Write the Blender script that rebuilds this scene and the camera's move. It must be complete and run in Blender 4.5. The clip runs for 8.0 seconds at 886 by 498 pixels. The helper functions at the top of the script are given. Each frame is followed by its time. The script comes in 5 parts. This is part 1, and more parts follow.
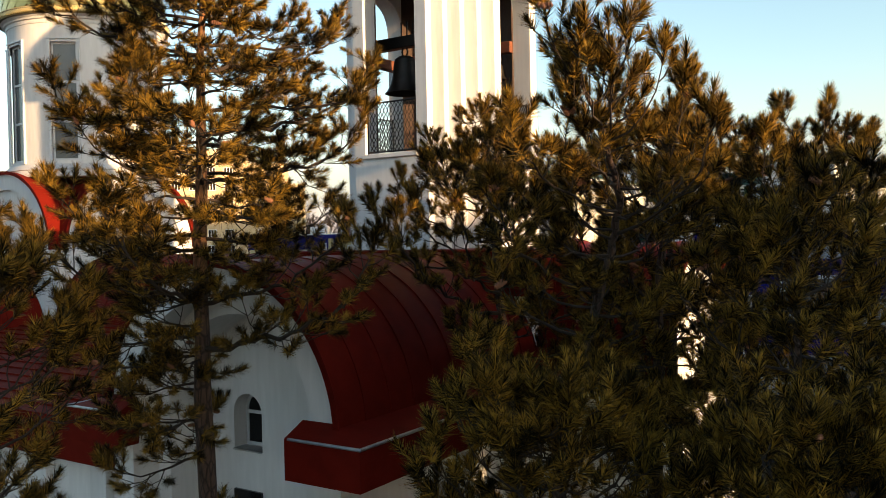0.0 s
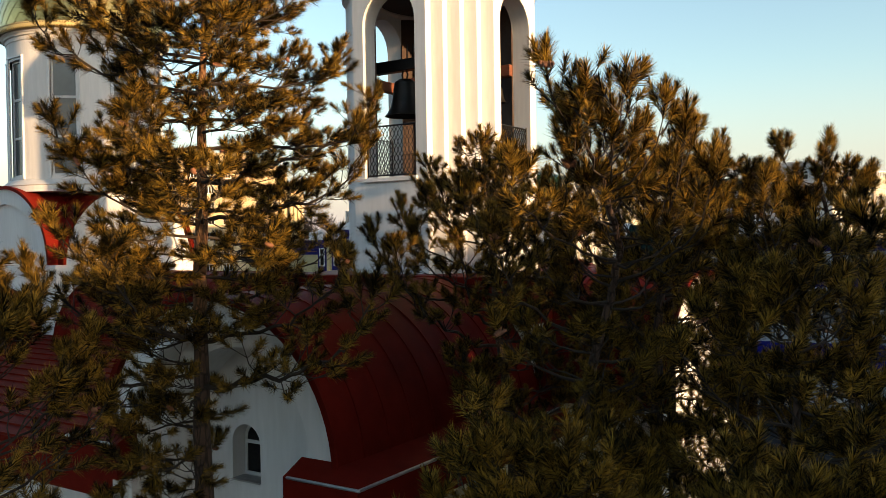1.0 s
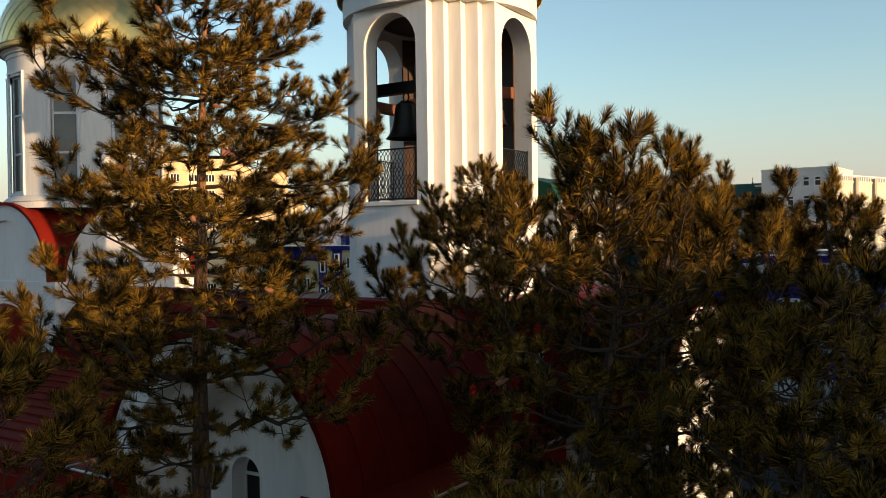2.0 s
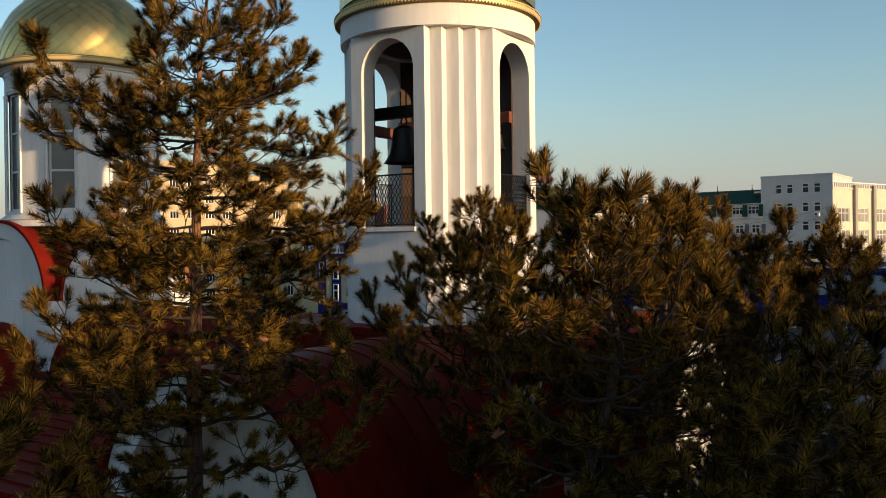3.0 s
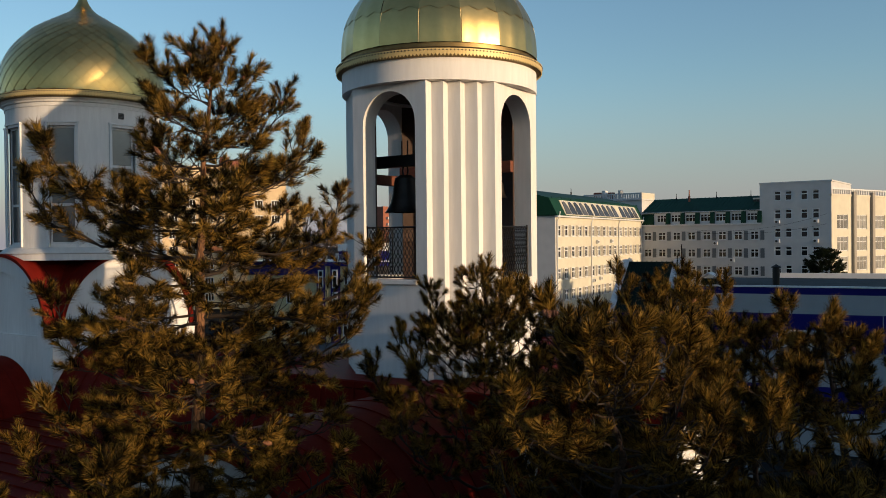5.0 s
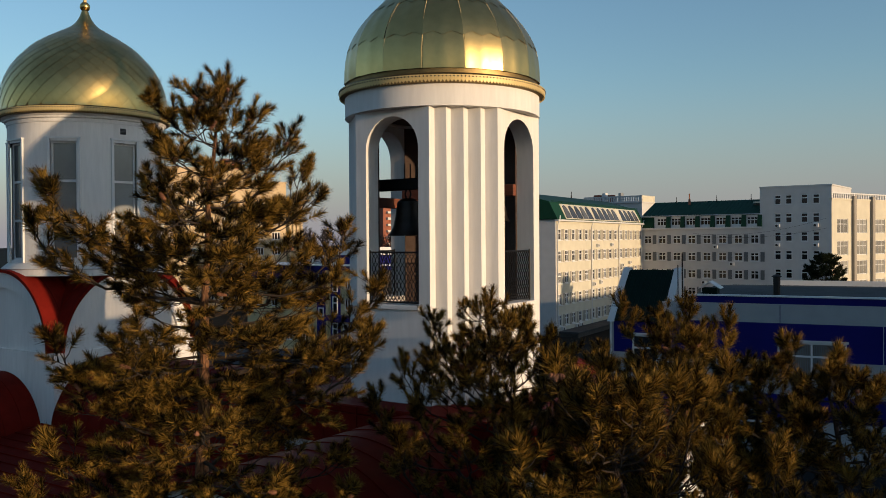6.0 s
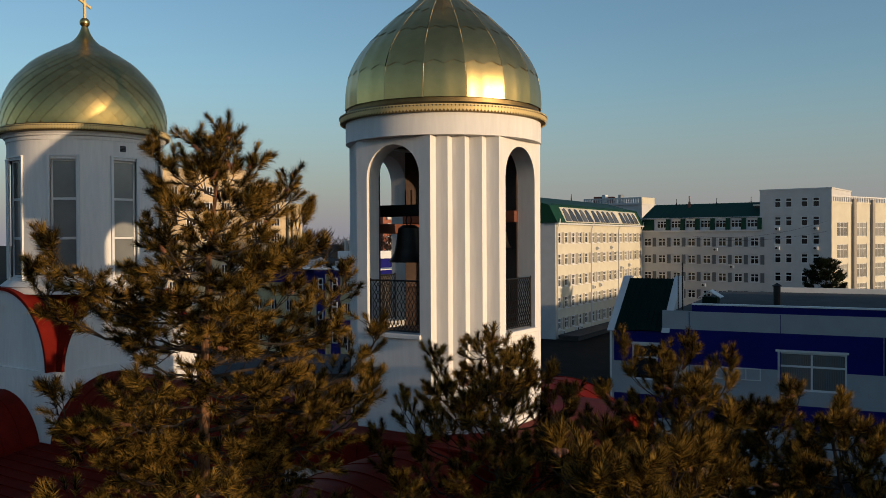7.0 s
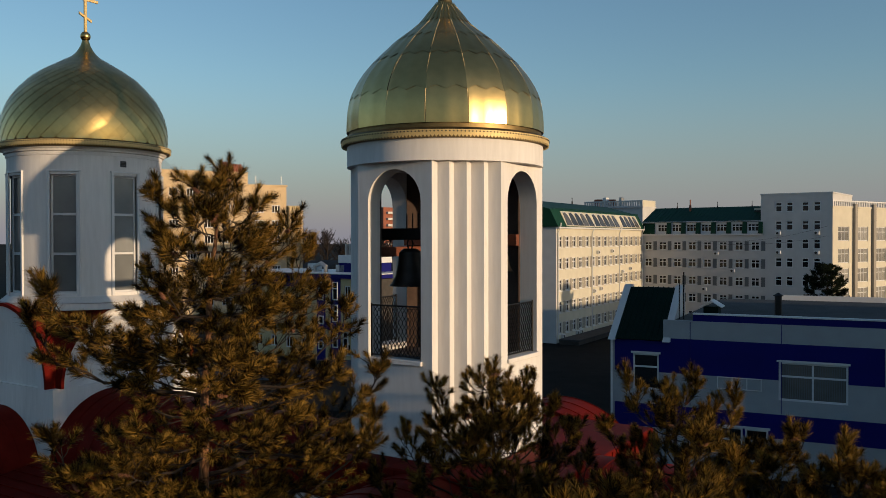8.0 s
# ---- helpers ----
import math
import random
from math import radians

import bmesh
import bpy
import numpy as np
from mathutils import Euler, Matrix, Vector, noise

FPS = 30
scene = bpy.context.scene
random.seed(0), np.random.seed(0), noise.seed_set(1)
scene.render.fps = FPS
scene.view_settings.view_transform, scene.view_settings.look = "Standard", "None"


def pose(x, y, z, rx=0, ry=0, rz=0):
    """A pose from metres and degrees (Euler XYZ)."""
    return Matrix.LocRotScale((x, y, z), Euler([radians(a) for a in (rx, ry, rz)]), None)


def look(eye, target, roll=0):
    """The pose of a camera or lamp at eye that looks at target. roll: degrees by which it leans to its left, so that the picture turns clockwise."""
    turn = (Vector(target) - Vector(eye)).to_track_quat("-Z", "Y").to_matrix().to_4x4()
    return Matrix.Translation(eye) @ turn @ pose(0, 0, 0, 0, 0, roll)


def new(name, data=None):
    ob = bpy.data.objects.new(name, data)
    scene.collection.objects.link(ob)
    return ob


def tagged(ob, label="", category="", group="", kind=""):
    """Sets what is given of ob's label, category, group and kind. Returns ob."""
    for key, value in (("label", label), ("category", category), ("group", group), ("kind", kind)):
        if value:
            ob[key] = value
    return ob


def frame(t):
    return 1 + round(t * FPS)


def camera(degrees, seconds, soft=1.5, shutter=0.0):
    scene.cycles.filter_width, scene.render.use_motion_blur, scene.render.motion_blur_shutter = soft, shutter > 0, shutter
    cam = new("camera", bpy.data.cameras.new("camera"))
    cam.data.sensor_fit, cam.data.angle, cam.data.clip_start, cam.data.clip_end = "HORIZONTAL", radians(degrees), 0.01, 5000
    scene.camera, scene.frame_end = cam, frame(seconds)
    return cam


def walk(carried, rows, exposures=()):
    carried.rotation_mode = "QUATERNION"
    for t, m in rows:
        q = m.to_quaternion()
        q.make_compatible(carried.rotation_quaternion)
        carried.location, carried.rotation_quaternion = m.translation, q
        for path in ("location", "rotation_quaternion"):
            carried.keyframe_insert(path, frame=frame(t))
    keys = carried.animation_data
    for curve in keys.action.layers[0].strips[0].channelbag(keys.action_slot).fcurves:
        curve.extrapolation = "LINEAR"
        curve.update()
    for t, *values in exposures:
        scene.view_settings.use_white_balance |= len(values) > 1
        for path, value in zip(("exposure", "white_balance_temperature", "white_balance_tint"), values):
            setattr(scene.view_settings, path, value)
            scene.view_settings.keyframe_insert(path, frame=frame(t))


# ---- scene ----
cam = camera(55.5, 8.0, soft=0.55)
PATH = [
    (0, (-0.202, 0.1, 8.611), (-0.192, 2.1, 8.58), -1.2),
    (0.5, (-0.209, 0.081, 8.887), (-0.195, 2.081, 8.859), -1.0),
    (1, (-0.22, 0.089, 9.162), (-0.205, 2.089, 9.135), -0.9),
    (1.5, (-0.231, 0.128, 9.441), (-0.217, 2.128, 9.415), -0.8),
    (3, (-0.168, 0.272, 10.265), (-0.153, 2.272, 10.2505), -0.7),
    (3.5, (-0.158, 0.29, 10.601), (-0.14, 2.29, 10.585), -0.6),
    (4, (-0.159, 0.299, 10.932), (-0.141, 2.299, 10.915), -0.6),
    (4.5, (-0.185, 0.25, 11.269), (-0.167, 2.25, 11.251), -0.6),
    (6, (-0.286, 0.253, 12.207), (-0.267, 2.253, 12.187), -0.4),
    (6.5, (-0.313, 0.307, 12.566), (-0.294, 2.307, 12.544), -0.3),
    (7, (-0.315, 0.333, 12.935), (-0.295, 2.332, 12.911), -0.3),
    (7.5, (-0.326, 0.377, 13.254), (-0.307, 2.377, 13.229), -0.2),
    (8, (-0.338, 0.447, 13.556), (-0.319, 2.447, 13.531), -0.1),
]
EXPOSURES = [(0.0, 1.86, 6850, 10), (1.5, 1.45, 6650, 9), (3.0, 0.88, 6100, 8), (4.5, 0.58, 5700, 7), (6.0, 0.44, 5600, 7), (8.0, 0.22, 5550, 7)]
walk(cam, [(t, look(eye, target, roll)) for t, eye, target, roll in PATH], EXPOSURES)

# ---- light: clear low evening sun from the right, sky opposite it ----
SUN_AZ, SUN_EL = 127.0, 5.5  # degrees clockwise from +y, degrees above the horizon
world = bpy.data.worlds.new("evening_sky")
scene.world = world
world.use_nodes = True
wn = world.node_tree.nodes
sky = wn.new("ShaderNodeTexSky")
sky.sky_type, sky.sun_disc = "NISHITA", False
sky.sun_elevation, sky.sun_rotation = radians(SUN_EL), radians(SUN_AZ)
sky.altitude, sky.air_density, sky.dust_density, sky.ozone_density = 50, 1.0, 1.0, 1.6
wn["Background"].inputs["Strength"].default_value = 0.148
# grey-mauve city haze low over the whole horizon
wl = world.node_tree.links
wt, wsep, wmap, wmix = wn.new("ShaderNodeTexCoord"), wn.new("ShaderNodeSeparateXYZ"), wn.new("ShaderNodeMapRange"), wn.new("ShaderNodeMix")
wmap.interpolation_type = "SMOOTHSTEP"
wmap.inputs["From Min"].default_value, wmap.inputs["From Max"].default_value = -0.02, 0.2
wmap.inputs["To Min"].default_value, wmap.inputs["To Max"].default_value = 0.85, 0.0
wmix.data_type = "RGBA"
wl.new(wt.outputs["Generated"], wsep.inputs[0])
wl.new(wsep.outputs["Z"], wmap.inputs["Value"])
wl.new(wmap.outputs["Result"], wmix.inputs["Factor"])
wl.new(sky.outputs["Color"], wmix.inputs["A"])
wmix.inputs["B"].default_value = (1.7, 1.5, 1.6, 1)
wl.new(wmix.outputs["Result"], wn["Background"].inputs["Color"])
SUN_WAY = Vector((math.sin(radians(SUN_AZ)) * math.cos(radians(SUN_EL)), math.cos(radians(SUN_AZ)) * math.cos(radians(SUN_EL)), math.sin(radians(SUN_EL))))
sun_data = bpy.data.lights.new("sun", "SUN")
sun_data.energy, sun_data.angle, sun_data.color = 4.0, radians(0.6), (1.0, 0.64, 0.33)
sun = new("sun", sun_data)
sun.matrix_world = look(SUN_WAY * 200, (0, 0, 0))


# ---- materials ----
def mat(name, rgb, rough=0.8, metal=0.0, vary=0.25, grain=6.0, patch=0.6, bump=0.2, rand=0.0, dark=None, stretch=(1, 1, 1), spec=0.5, bumpscale=40.0):
    """A surface whose colour wanders at two scales, with fine relief; dark: the stain colour."""
    m = bpy.data.materials.new(name)
    m.use_nodes = True
    nt = m.node_tree
    n, l = nt.nodes, nt.links
    b = n["Principled BSDF"]
    b.inputs["Roughness"].default_value, b.inputs["Metallic"].default_value = rough, metal
    b.inputs["Specular IOR Level"].default_value = spec
    tc, mp = n.new("ShaderNodeTexCoord"), n.new("ShaderNodeMapping")
    mp.inputs["Scale"].default_value = stretch
    l.new(tc.outputs["Object"], mp.inputs["Vector"])
    fine, wide = n.new("ShaderNodeTexNoise"), n.new("ShaderNodeTexNoise")
    for t, sc, det in ((fine, grain, 5), (wide, patch, 3)):
        t.inputs["Scale"].default_value, t.inputs["Detail"].default_value = sc, det
        l.new(mp.outputs["Vector"], t.inputs["Vector"])
    dk = dark or tuple(c * (1 - vary) for c in rgb)
    lt = tuple(min(1.0, c * (1 + 0.4 * vary)) for c in rgb)
    ramp = n.new("ShaderNodeValToRGB")
    ramp.color_ramp.elements[0].position, ramp.color_ramp.elements[1].position = 0.3, 0.7
    ramp.color_ramp.elements[0].color, ramp.color_ramp.elements[1].color = (*dk, 1), (*lt, 1)
    add = n.new("ShaderNodeMath")
    add.operation = "MULTIPLY_ADD"
    l.new(fine.outputs["Fac"], add.inputs[0])
    add.inputs[1].default_value = 0.45
    half = n.new("ShaderNodeMath")
    half.operation = "MULTIPLY"
    half.inputs[1].default_value = 0.55
    l.new(wide.outputs["Fac"], half.inputs[0])
    l.new(half.outputs[0], add.inputs[2])
    l.new(add.outputs[0], ramp.inputs["Fac"])
    out = ramp.outputs["Color"]
    if rand:
        oi, hs, mul = n.new("ShaderNodeObjectInfo"), n.new("ShaderNodeHueSaturation"), n.new("ShaderNodeMapRange")
        mul.inputs["To Min"].default_value, mul.inputs["To Max"].default_value = 1 - rand, 1 + rand
        l.new(oi.outputs["Random"], mul.inputs["Value"])
        l.new(mul.outputs["Result"], hs.inputs["Value"])
        l.new(out, hs.inputs["Color"])
        out = hs.outputs["Color"]
    l.new(out, b.inputs["Base Color"])
    if bump:
        bn, bp = n.new("ShaderNodeTexNoise"), n.new("ShaderNodeBump")
        bn.inputs["Scale"].default_value, bn.inputs["Detail"].default_value = bumpscale, 4
        bp.inputs["Strength"].default_value, bp.inputs["Distance"].default_value = bump, 0.02
        l.new(mp.outputs["Vector"], bn.inputs["Vector"])
        l.new(bn.outputs["Fac"], bp.inputs["Height"])
        l.new(bp.outputs["Normal"], b.inputs["Normal"])
    return m


def glass_mat(name, rgb, rough=0.08):
    """A window pane seen from outside: dark room behind glossy glass."""
    m = mat(name, rgb, rough, 0.0, 0.5, 0.7, 0.2, 0.0, rand=0.5, spec=0.35)
    return m


PLASTER = mat("white_plaster", (0.65, 0.64, 0.63), 0.85, vary=0.15, grain=9, patch=0.9, bump=0.12, bumpscale=22, stretch=(1, 1, 0.14))
PLASTER_OLD = mat("grey_plaster", (0.55, 0.54, 0.52), 0.9, vary=0.2, grain=3, patch=0.3, bump=0.2, stretch=(1, 1, 0.3))
RED = mat("red_sheet_metal", (0.12, 0.009, 0.005), 0.5, 0.0, vary=0.35, grain=3, patch=0.8, bump=0.25, bumpscale=2.0, rand=0.12, spec=0.02)
GOLD = mat("gilded_sheet", (0.56, 0.405, 0.15), 0.32, 1.0, vary=0.22, grain=3.5, patch=0.9, bump=0.16, bumpscale=3.2, rand=0.1)
# dark reflections round the dome feet put into a darker gilding
GOLD_DARK = mat("dark_reflecting_gilding", (0.22, 0.16, 0.07), 0.5, 1.0, vary=0.4, grain=4, patch=1.0, bump=0.1)
GOLD_TRIM = mat("gilded_trim", (0.6, 0.46, 0.2), 0.5, 0.3, vary=0.2, grain=10, patch=2.0, bump=0.05)
WOOD_BEAM = mat("orange_stained_beam", (0.16, 0.045, 0.018), 0.7, vary=0.4, grain=14, patch=2, bump=0.3, stretch=(0.2, 1, 1))
# brick-brown for the belfry floor, and for the shade painted inside the corners
BELFRY_DARK = mat("brick_floor_and_inner_shade", (0.07, 0.045, 0.035), 0.95, vary=0.4, grain=6, patch=1.0, bump=0.4)
BRONZE = mat("dark_bronze", (0.035, 0.03, 0.026), 0.5, 0.7, vary=0.4, grain=6, patch=2, bump=0.1)
IRON = mat("black_wrought_iron", (0.015, 0.014, 0.014), 0.55, 0.6, vary=0.3, grain=20, patch=3, bump=0.1)
PVC = mat("white_window_frame", (0.58, 0.59, 0.6), 0.45, vary=0.08, grain=6, patch=1, bump=0.0)
PANE = glass_mat("window_glass", (0.010, 0.011, 0.013))
PANE_CURTAIN = glass_mat("curtained_glass", (0.12, 0.12, 0.11))
DRUM_PANE = glass_mat("curtained_drum_glass", (0.2, 0.21, 0.21))
# pale reflections on the sunlit block's windows, put into the pane colour
PANE_PALE = glass_mat("pale_reflection_glass", (0.3, 0.3, 0.28))
BARK = mat("pine_bark", (0.085, 0.05, 0.036), 0.95, vary=0.6, grain=16, patch=2.0, bump=1.0, bumpscale=22, stretch=(1, 1, 0.3))
BARK_UP = mat("orange_upper_bark", (0.24, 0.115, 0.05), 0.9, vary=0.5, grain=14, patch=2.0, bump=0.7, bumpscale=25, stretch=(1, 1, 0.4))
TWIG = mat("pine_twig", (0.028, 0.018, 0.012), 0.95, vary=0.5, grain=12, patch=2.0, bump=0.5)
CONE = mat("pine_cone_scale", (0.2, 0.085, 0.045), 0.8, vary=0.5, grain=30, patch=5, bump=0.5)
# the green roof metal again, darkened for the shade on the stair roof
GREEN_SHADED = mat("shaded_green_ribbed_metal", (0.003, 0.013, 0.008), 0.65, 0.0, vary=0.3, grain=1.0, patch=0.2, bump=0.05, spec=0.1)
GREEN_ROOF = mat("green_metal_roof", (0.006, 0.04, 0.019), 0.6, 0.0, vary=0.3, grain=1.0, patch=0.2, bump=0.05, spec=0.2)
DORMER_GLASS = glass_mat("dormer_glass", (0.07, 0.068, 0.062), 0.25)
BLUE = mat("blue_cladding", (0.005, 0.005, 0.12), 0.6, vary=0.2, grain=0.8, patch=0.15, bump=0.03, spec=0.15)
GREYWHITE = mat("pale_cladding", (0.29, 0.31, 0.33), 0.6, vary=0.14, grain=1.2, patch=0.2, bump=0.05)
ROOF_FELT = mat("grey_roof_felt", (0.05, 0.05, 0.053), 0.85, vary=0.5, grain=1.0, patch=0.12, bump=0.3, spec=0.2)
FACADE = mat("cream_rendered_facade", (0.54, 0.515, 0.42), 0.9, vary=0.14, grain=0.8, patch=0.1, bump=0.1)
# greyer copy of the cream facade for faces that lie in shade
FACADE_SHADED = mat("pale_facade_in_shade", (0.5, 0.5, 0.5), 0.85, vary=0.14, grain=0.8, patch=0.1, bump=0.1)
PANEL_BEIGE = mat("beige_shutter_panel", (0.27, 0.25, 0.22), 0.8, vary=0.15, grain=2, patch=0.3, bump=0.05)
PANEL_GREY = mat("grey_infill_panel", (0.11, 0.12, 0.13), 0.8, vary=0.15, grain=2, patch=0.3, bump=0.05)
BEIGE = mat("beige_facade", (0.56, 0.43, 0.26), 0.9, vary=0.2, grain=0.7, patch=0.1, bump=0.1)
BRICK = mat("red_brick_facade", (0.24, 0.085, 0.05), 0.9, vary=0.35, grain=0.6, patch=0.1, bump=0.1)
YELLOW = mat("yellow_render", (0.48, 0.40, 0.22), 0.85, vary=0.15, grain=0.8, patch=0.2, bump=0.1)
GROUND = mat("trodden_ground", (0.017, 0.016, 0.014), 0.95, vary=0.5, grain=0.6, patch=0.05, bump=0.5, bumpscale=3, spec=0.05)
ASPHALT = mat("asphalt", (0.02, 0.02, 0.021), 0.95, vary=0.35, grain=2.0, patch=0.1, bump=0.3, spec=0.08)
PAVING = mat("grey_paving", (0.09, 0.088, 0.085), 0.9, vary=0.3, grain=1.5, patch=0.2, bump=0.3, spec=0.1)
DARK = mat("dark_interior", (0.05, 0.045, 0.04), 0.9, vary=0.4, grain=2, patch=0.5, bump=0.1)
RUBBER = mat("tyre_rubber", (0.02, 0.02, 0.02), 0.8, vary=0.2, bump=0.1)
CAR_PAINT = mat("silver_car_paint", (0.45, 0.47, 0.5), 0.25, 0.5, vary=0.05, bump=0.0)
STEEL = mat("galvanised_steel", (0.4, 0.4, 0.4), 0.45, 0.8, vary=0.3, grain=8, patch=1, bump=0.05)


def needle_mat(name, dark, mid, light):
    """Needles: tones differ by needle and shoot, sun and shade contrast put in."""
    m = bpy.data.materials.new(name)
    m.use_nodes = True
    n, l = m.node_tree.nodes, m.node_tree.links
    b = n["Principled BSDF"]
    geo, ramp, nz, tc, mix = n.new("ShaderNodeNewGeometry"), n.new("ShaderNodeValToRGB"), n.new("ShaderNodeTexNoise"), n.new("ShaderNodeTexCoord"), n.new("ShaderNodeMath")
    nz.inputs["Scale"].default_value = 2.6
    l.new(tc.outputs["Object"], nz.inputs["Vector"])
    mix.operation = "MULTIPLY_ADD"
    mix.inputs[1].default_value = 0.55
    l.new(geo.outputs["Random Per Island"], mix.inputs[0])
    l.new(nz.outputs["Fac"], mix.inputs[2])
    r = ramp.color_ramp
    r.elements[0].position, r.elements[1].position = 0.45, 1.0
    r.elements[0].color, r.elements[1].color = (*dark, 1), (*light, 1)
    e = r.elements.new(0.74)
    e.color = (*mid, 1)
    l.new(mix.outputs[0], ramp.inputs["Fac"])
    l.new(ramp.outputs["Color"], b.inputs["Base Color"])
    b.inputs["Roughness"].default_value, b.inputs["Specular IOR Level"].default_value = 0.5, 0.06
    tr, ms = n.new("ShaderNodeBsdfTranslucent"), n.new("ShaderNodeMixShader")
    l.new(ramp.outputs["Color"], tr.inputs["Color"])
    ms.inputs["Fac"].default_value = 0.12
    l.new(b.outputs[0], ms.inputs[1])
    l.new(tr.outputs[0], ms.inputs[2])
    l.new(ms.outputs[0], n["Material Output"].inputs["Surface"])
    return m


def bark_cracks(m, scale, depth):
    """Dark cracks between long bark plates over a bark surface."""
    n, l = m.node_tree.nodes, m.node_tree.links
    b = n["Principled BSDF"]
    tc, mp, vo, ramp, mul = n.new("ShaderNodeTexCoord"), n.new("ShaderNodeMapping"), n.new("ShaderNodeTexVoronoi"), n.new("ShaderNodeValToRGB"), n.new("ShaderNodeMix")
    mp.inputs["Scale"].default_value = (1, 1, 0.32)
    vo.feature = "DISTANCE_TO_EDGE"
    vo.inputs["Scale"].default_value = scale
    l.new(tc.outputs["Object"], mp.inputs["Vector"])
    l.new(mp.outputs["Vector"], vo.inputs["Vector"])
    l.new(vo.outputs["Distance"], ramp.inputs["Fac"])
    ramp.color_ramp.elements[1].position = 0.14
    ramp.color_ramp.elements[0].color, ramp.color_ramp.elements[1].color = (depth, depth, depth, 1), (1, 1, 1, 1)
    mul.data_type, mul.blend_type = "RGBA", "MULTIPLY"
    mul.inputs["Factor"].default_value = 1.0
    old = b.inputs["Base Color"].links[0].from_socket
    l.new(old, mul.inputs["A"])
    l.new(ramp.outputs["Color"], mul.inputs["B"])
    l.new(mul.outputs["Result"], b.inputs["Base Color"])
    bp = n.new("ShaderNodeBump")
    bp.inputs["Strength"].default_value, bp.inputs["Distance"].default_value = 0.9, 0.03
    l.new(ramp.outputs["Color"], bp.inputs["Height"])
    l.new(b.inputs["Normal"].links[0].from_socket, bp.inputs["Normal"])
    l.new(bp.outputs["Normal"], b.inputs["Normal"])


bark_cracks(BARK, 13.0, 0.25)
bark_cracks(BARK_UP, 16.0, 0.5)
# near-black to gold: sunlit and shaded needles mixed into the base colour
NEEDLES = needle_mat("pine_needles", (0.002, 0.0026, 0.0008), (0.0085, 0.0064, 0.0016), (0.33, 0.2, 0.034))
# darker needles: shade on the far conifer put into its colour
SHADED_NEEDLES = needle_mat("shade_toned_needles", (0.003, 0.005, 0.003), (0.01, 0.015, 0.007), (0.03, 0.04, 0.016))


# ---- mesh helpers ----
def part(name, bm, material, parent, label=""):
    """One mesh object under a thing or a part."""
    if isinstance(bm, bmesh.types.BMesh):
        me = bpy.data.meshes.new(name)
        bmesh.ops.recalc_face_normals(bm, faces=bm.faces)
        bm.to_mesh(me)
        bm.free()
        me.shade_smooth()
        me.set_sharp_from_angle(angle=radians(34))
    else:
        me = bm
    if not me.materials:
        me.materials.append(material)
    ob = new(name, me)
    ob.parent = parent
    if label:
        ob["label"] = label
    return ob


def thing(name, label, category, at=(0, 0, 0), turn=0.0, group="", kind=""):
    ob = new(name)
    ob.matrix_world = pose(at[0], at[1], at[2], 0, 0, turn)
    return tagged(ob, label, category, group, kind)


def solid(name, bm, material, label, category="", kind="", group="", at=(0, 0, 0), turn=0.0):
    ob = part(name, bm, material, None)
    ob.matrix_world = pose(at[0], at[1], at[2], 0, 0, turn)
    return tagged(ob, label, category, group, kind)


def box(bm, x0, x1, y0, y1, z0, z1):
    v = [bm.verts.new((x, y, z)) for z in (z0, z1) for x, y in ((x0, y0), (x1, y0), (x1, y1), (x0, y1))]
    for f in ((3, 2, 1, 0), (4, 5, 6, 7), (0, 1, 5, 4), (1, 2, 6, 5), (2, 3, 7, 6), (3, 0, 4, 7)):
        bm.faces.new([v[i] for i in f])


def bev(bm, w):
    bmesh.ops.bevel(bm, geom=list(bm.edges), offset=w, segments=1, affect="EDGES", clamp_overlap=True)
    return bm


def boxed(*b, w=0.0):
    bm = bmesh.new()
    box(bm, *b)
    return bev(bm, w) if w else bm


def prism(bm, loop, way):
    """A solid from a flat loop of points, drawn out along way."""
    way = Vector(way)
    a = [bm.verts.new(p) for p in loop]
    b = [bm.verts.new(Vector(p) + way) for p in loop]
    bm.faces.new(a)
    bm.faces.new(b[::-1])
    for i in range(len(a)):
        j = (i + 1) % len(a)
        bm.faces.new((a[j], a[i], b[i], b[j]))


def lathe(bm, profile, segs=48, a0=0.0, a1=360.0, at=(0, 0)):
    """A surface of revolution from (radius, z) rows about a vertical axis."""
    full = abs(a1 - a0 - 360) < 1e-6
    cols = []
    for i in range(segs if full else segs + 1):
        a = radians(a0 + (a1 - a0) * i / segs)
        cols.append([bm.verts.new((at[0] + r * math.sin(a), at[1] - r * math.cos(a), z)) for r, z in profile])
    for i in range(segs):
        p, q = cols[i], cols[(i + 1) % len(cols)]
        for k in range(len(profile) - 1):
            bm.faces.new((p[k], q[k], q[k + 1], p[k + 1]))


def tube(bm, pts, radii, sides=6, cap=True):
    """A tapered tube along points."""
    pts = [Vector(p) for p in pts]
    rings = []
    for i, p in enumerate(pts):
        d = (pts[min(i + 1, len(pts) - 1)] - pts[max(i - 1, 0)]).normalized()
        u = d.orthogonal().normalized() if i == 0 else (u - d * u.dot(d)).normalized()
        v = d.cross(u)
        r = radii[i] if hasattr(radii, "__len__") else radii
        rings.append([bm.verts.new(p + (u * math.cos(2 * math.pi * k / sides) + v * math.sin(2 * math.pi * k / sides)) * r) for k in range(sides)])
    for a, b in zip(rings, rings[1:]):
        for k in range(sides):
            bm.faces.new((a[k], a[(k + 1) % sides], b[(k + 1) % sides], b[k]))
    if cap:
        bm.faces.new(rings[0][::-1])
        bm.faces.new(rings[-1])


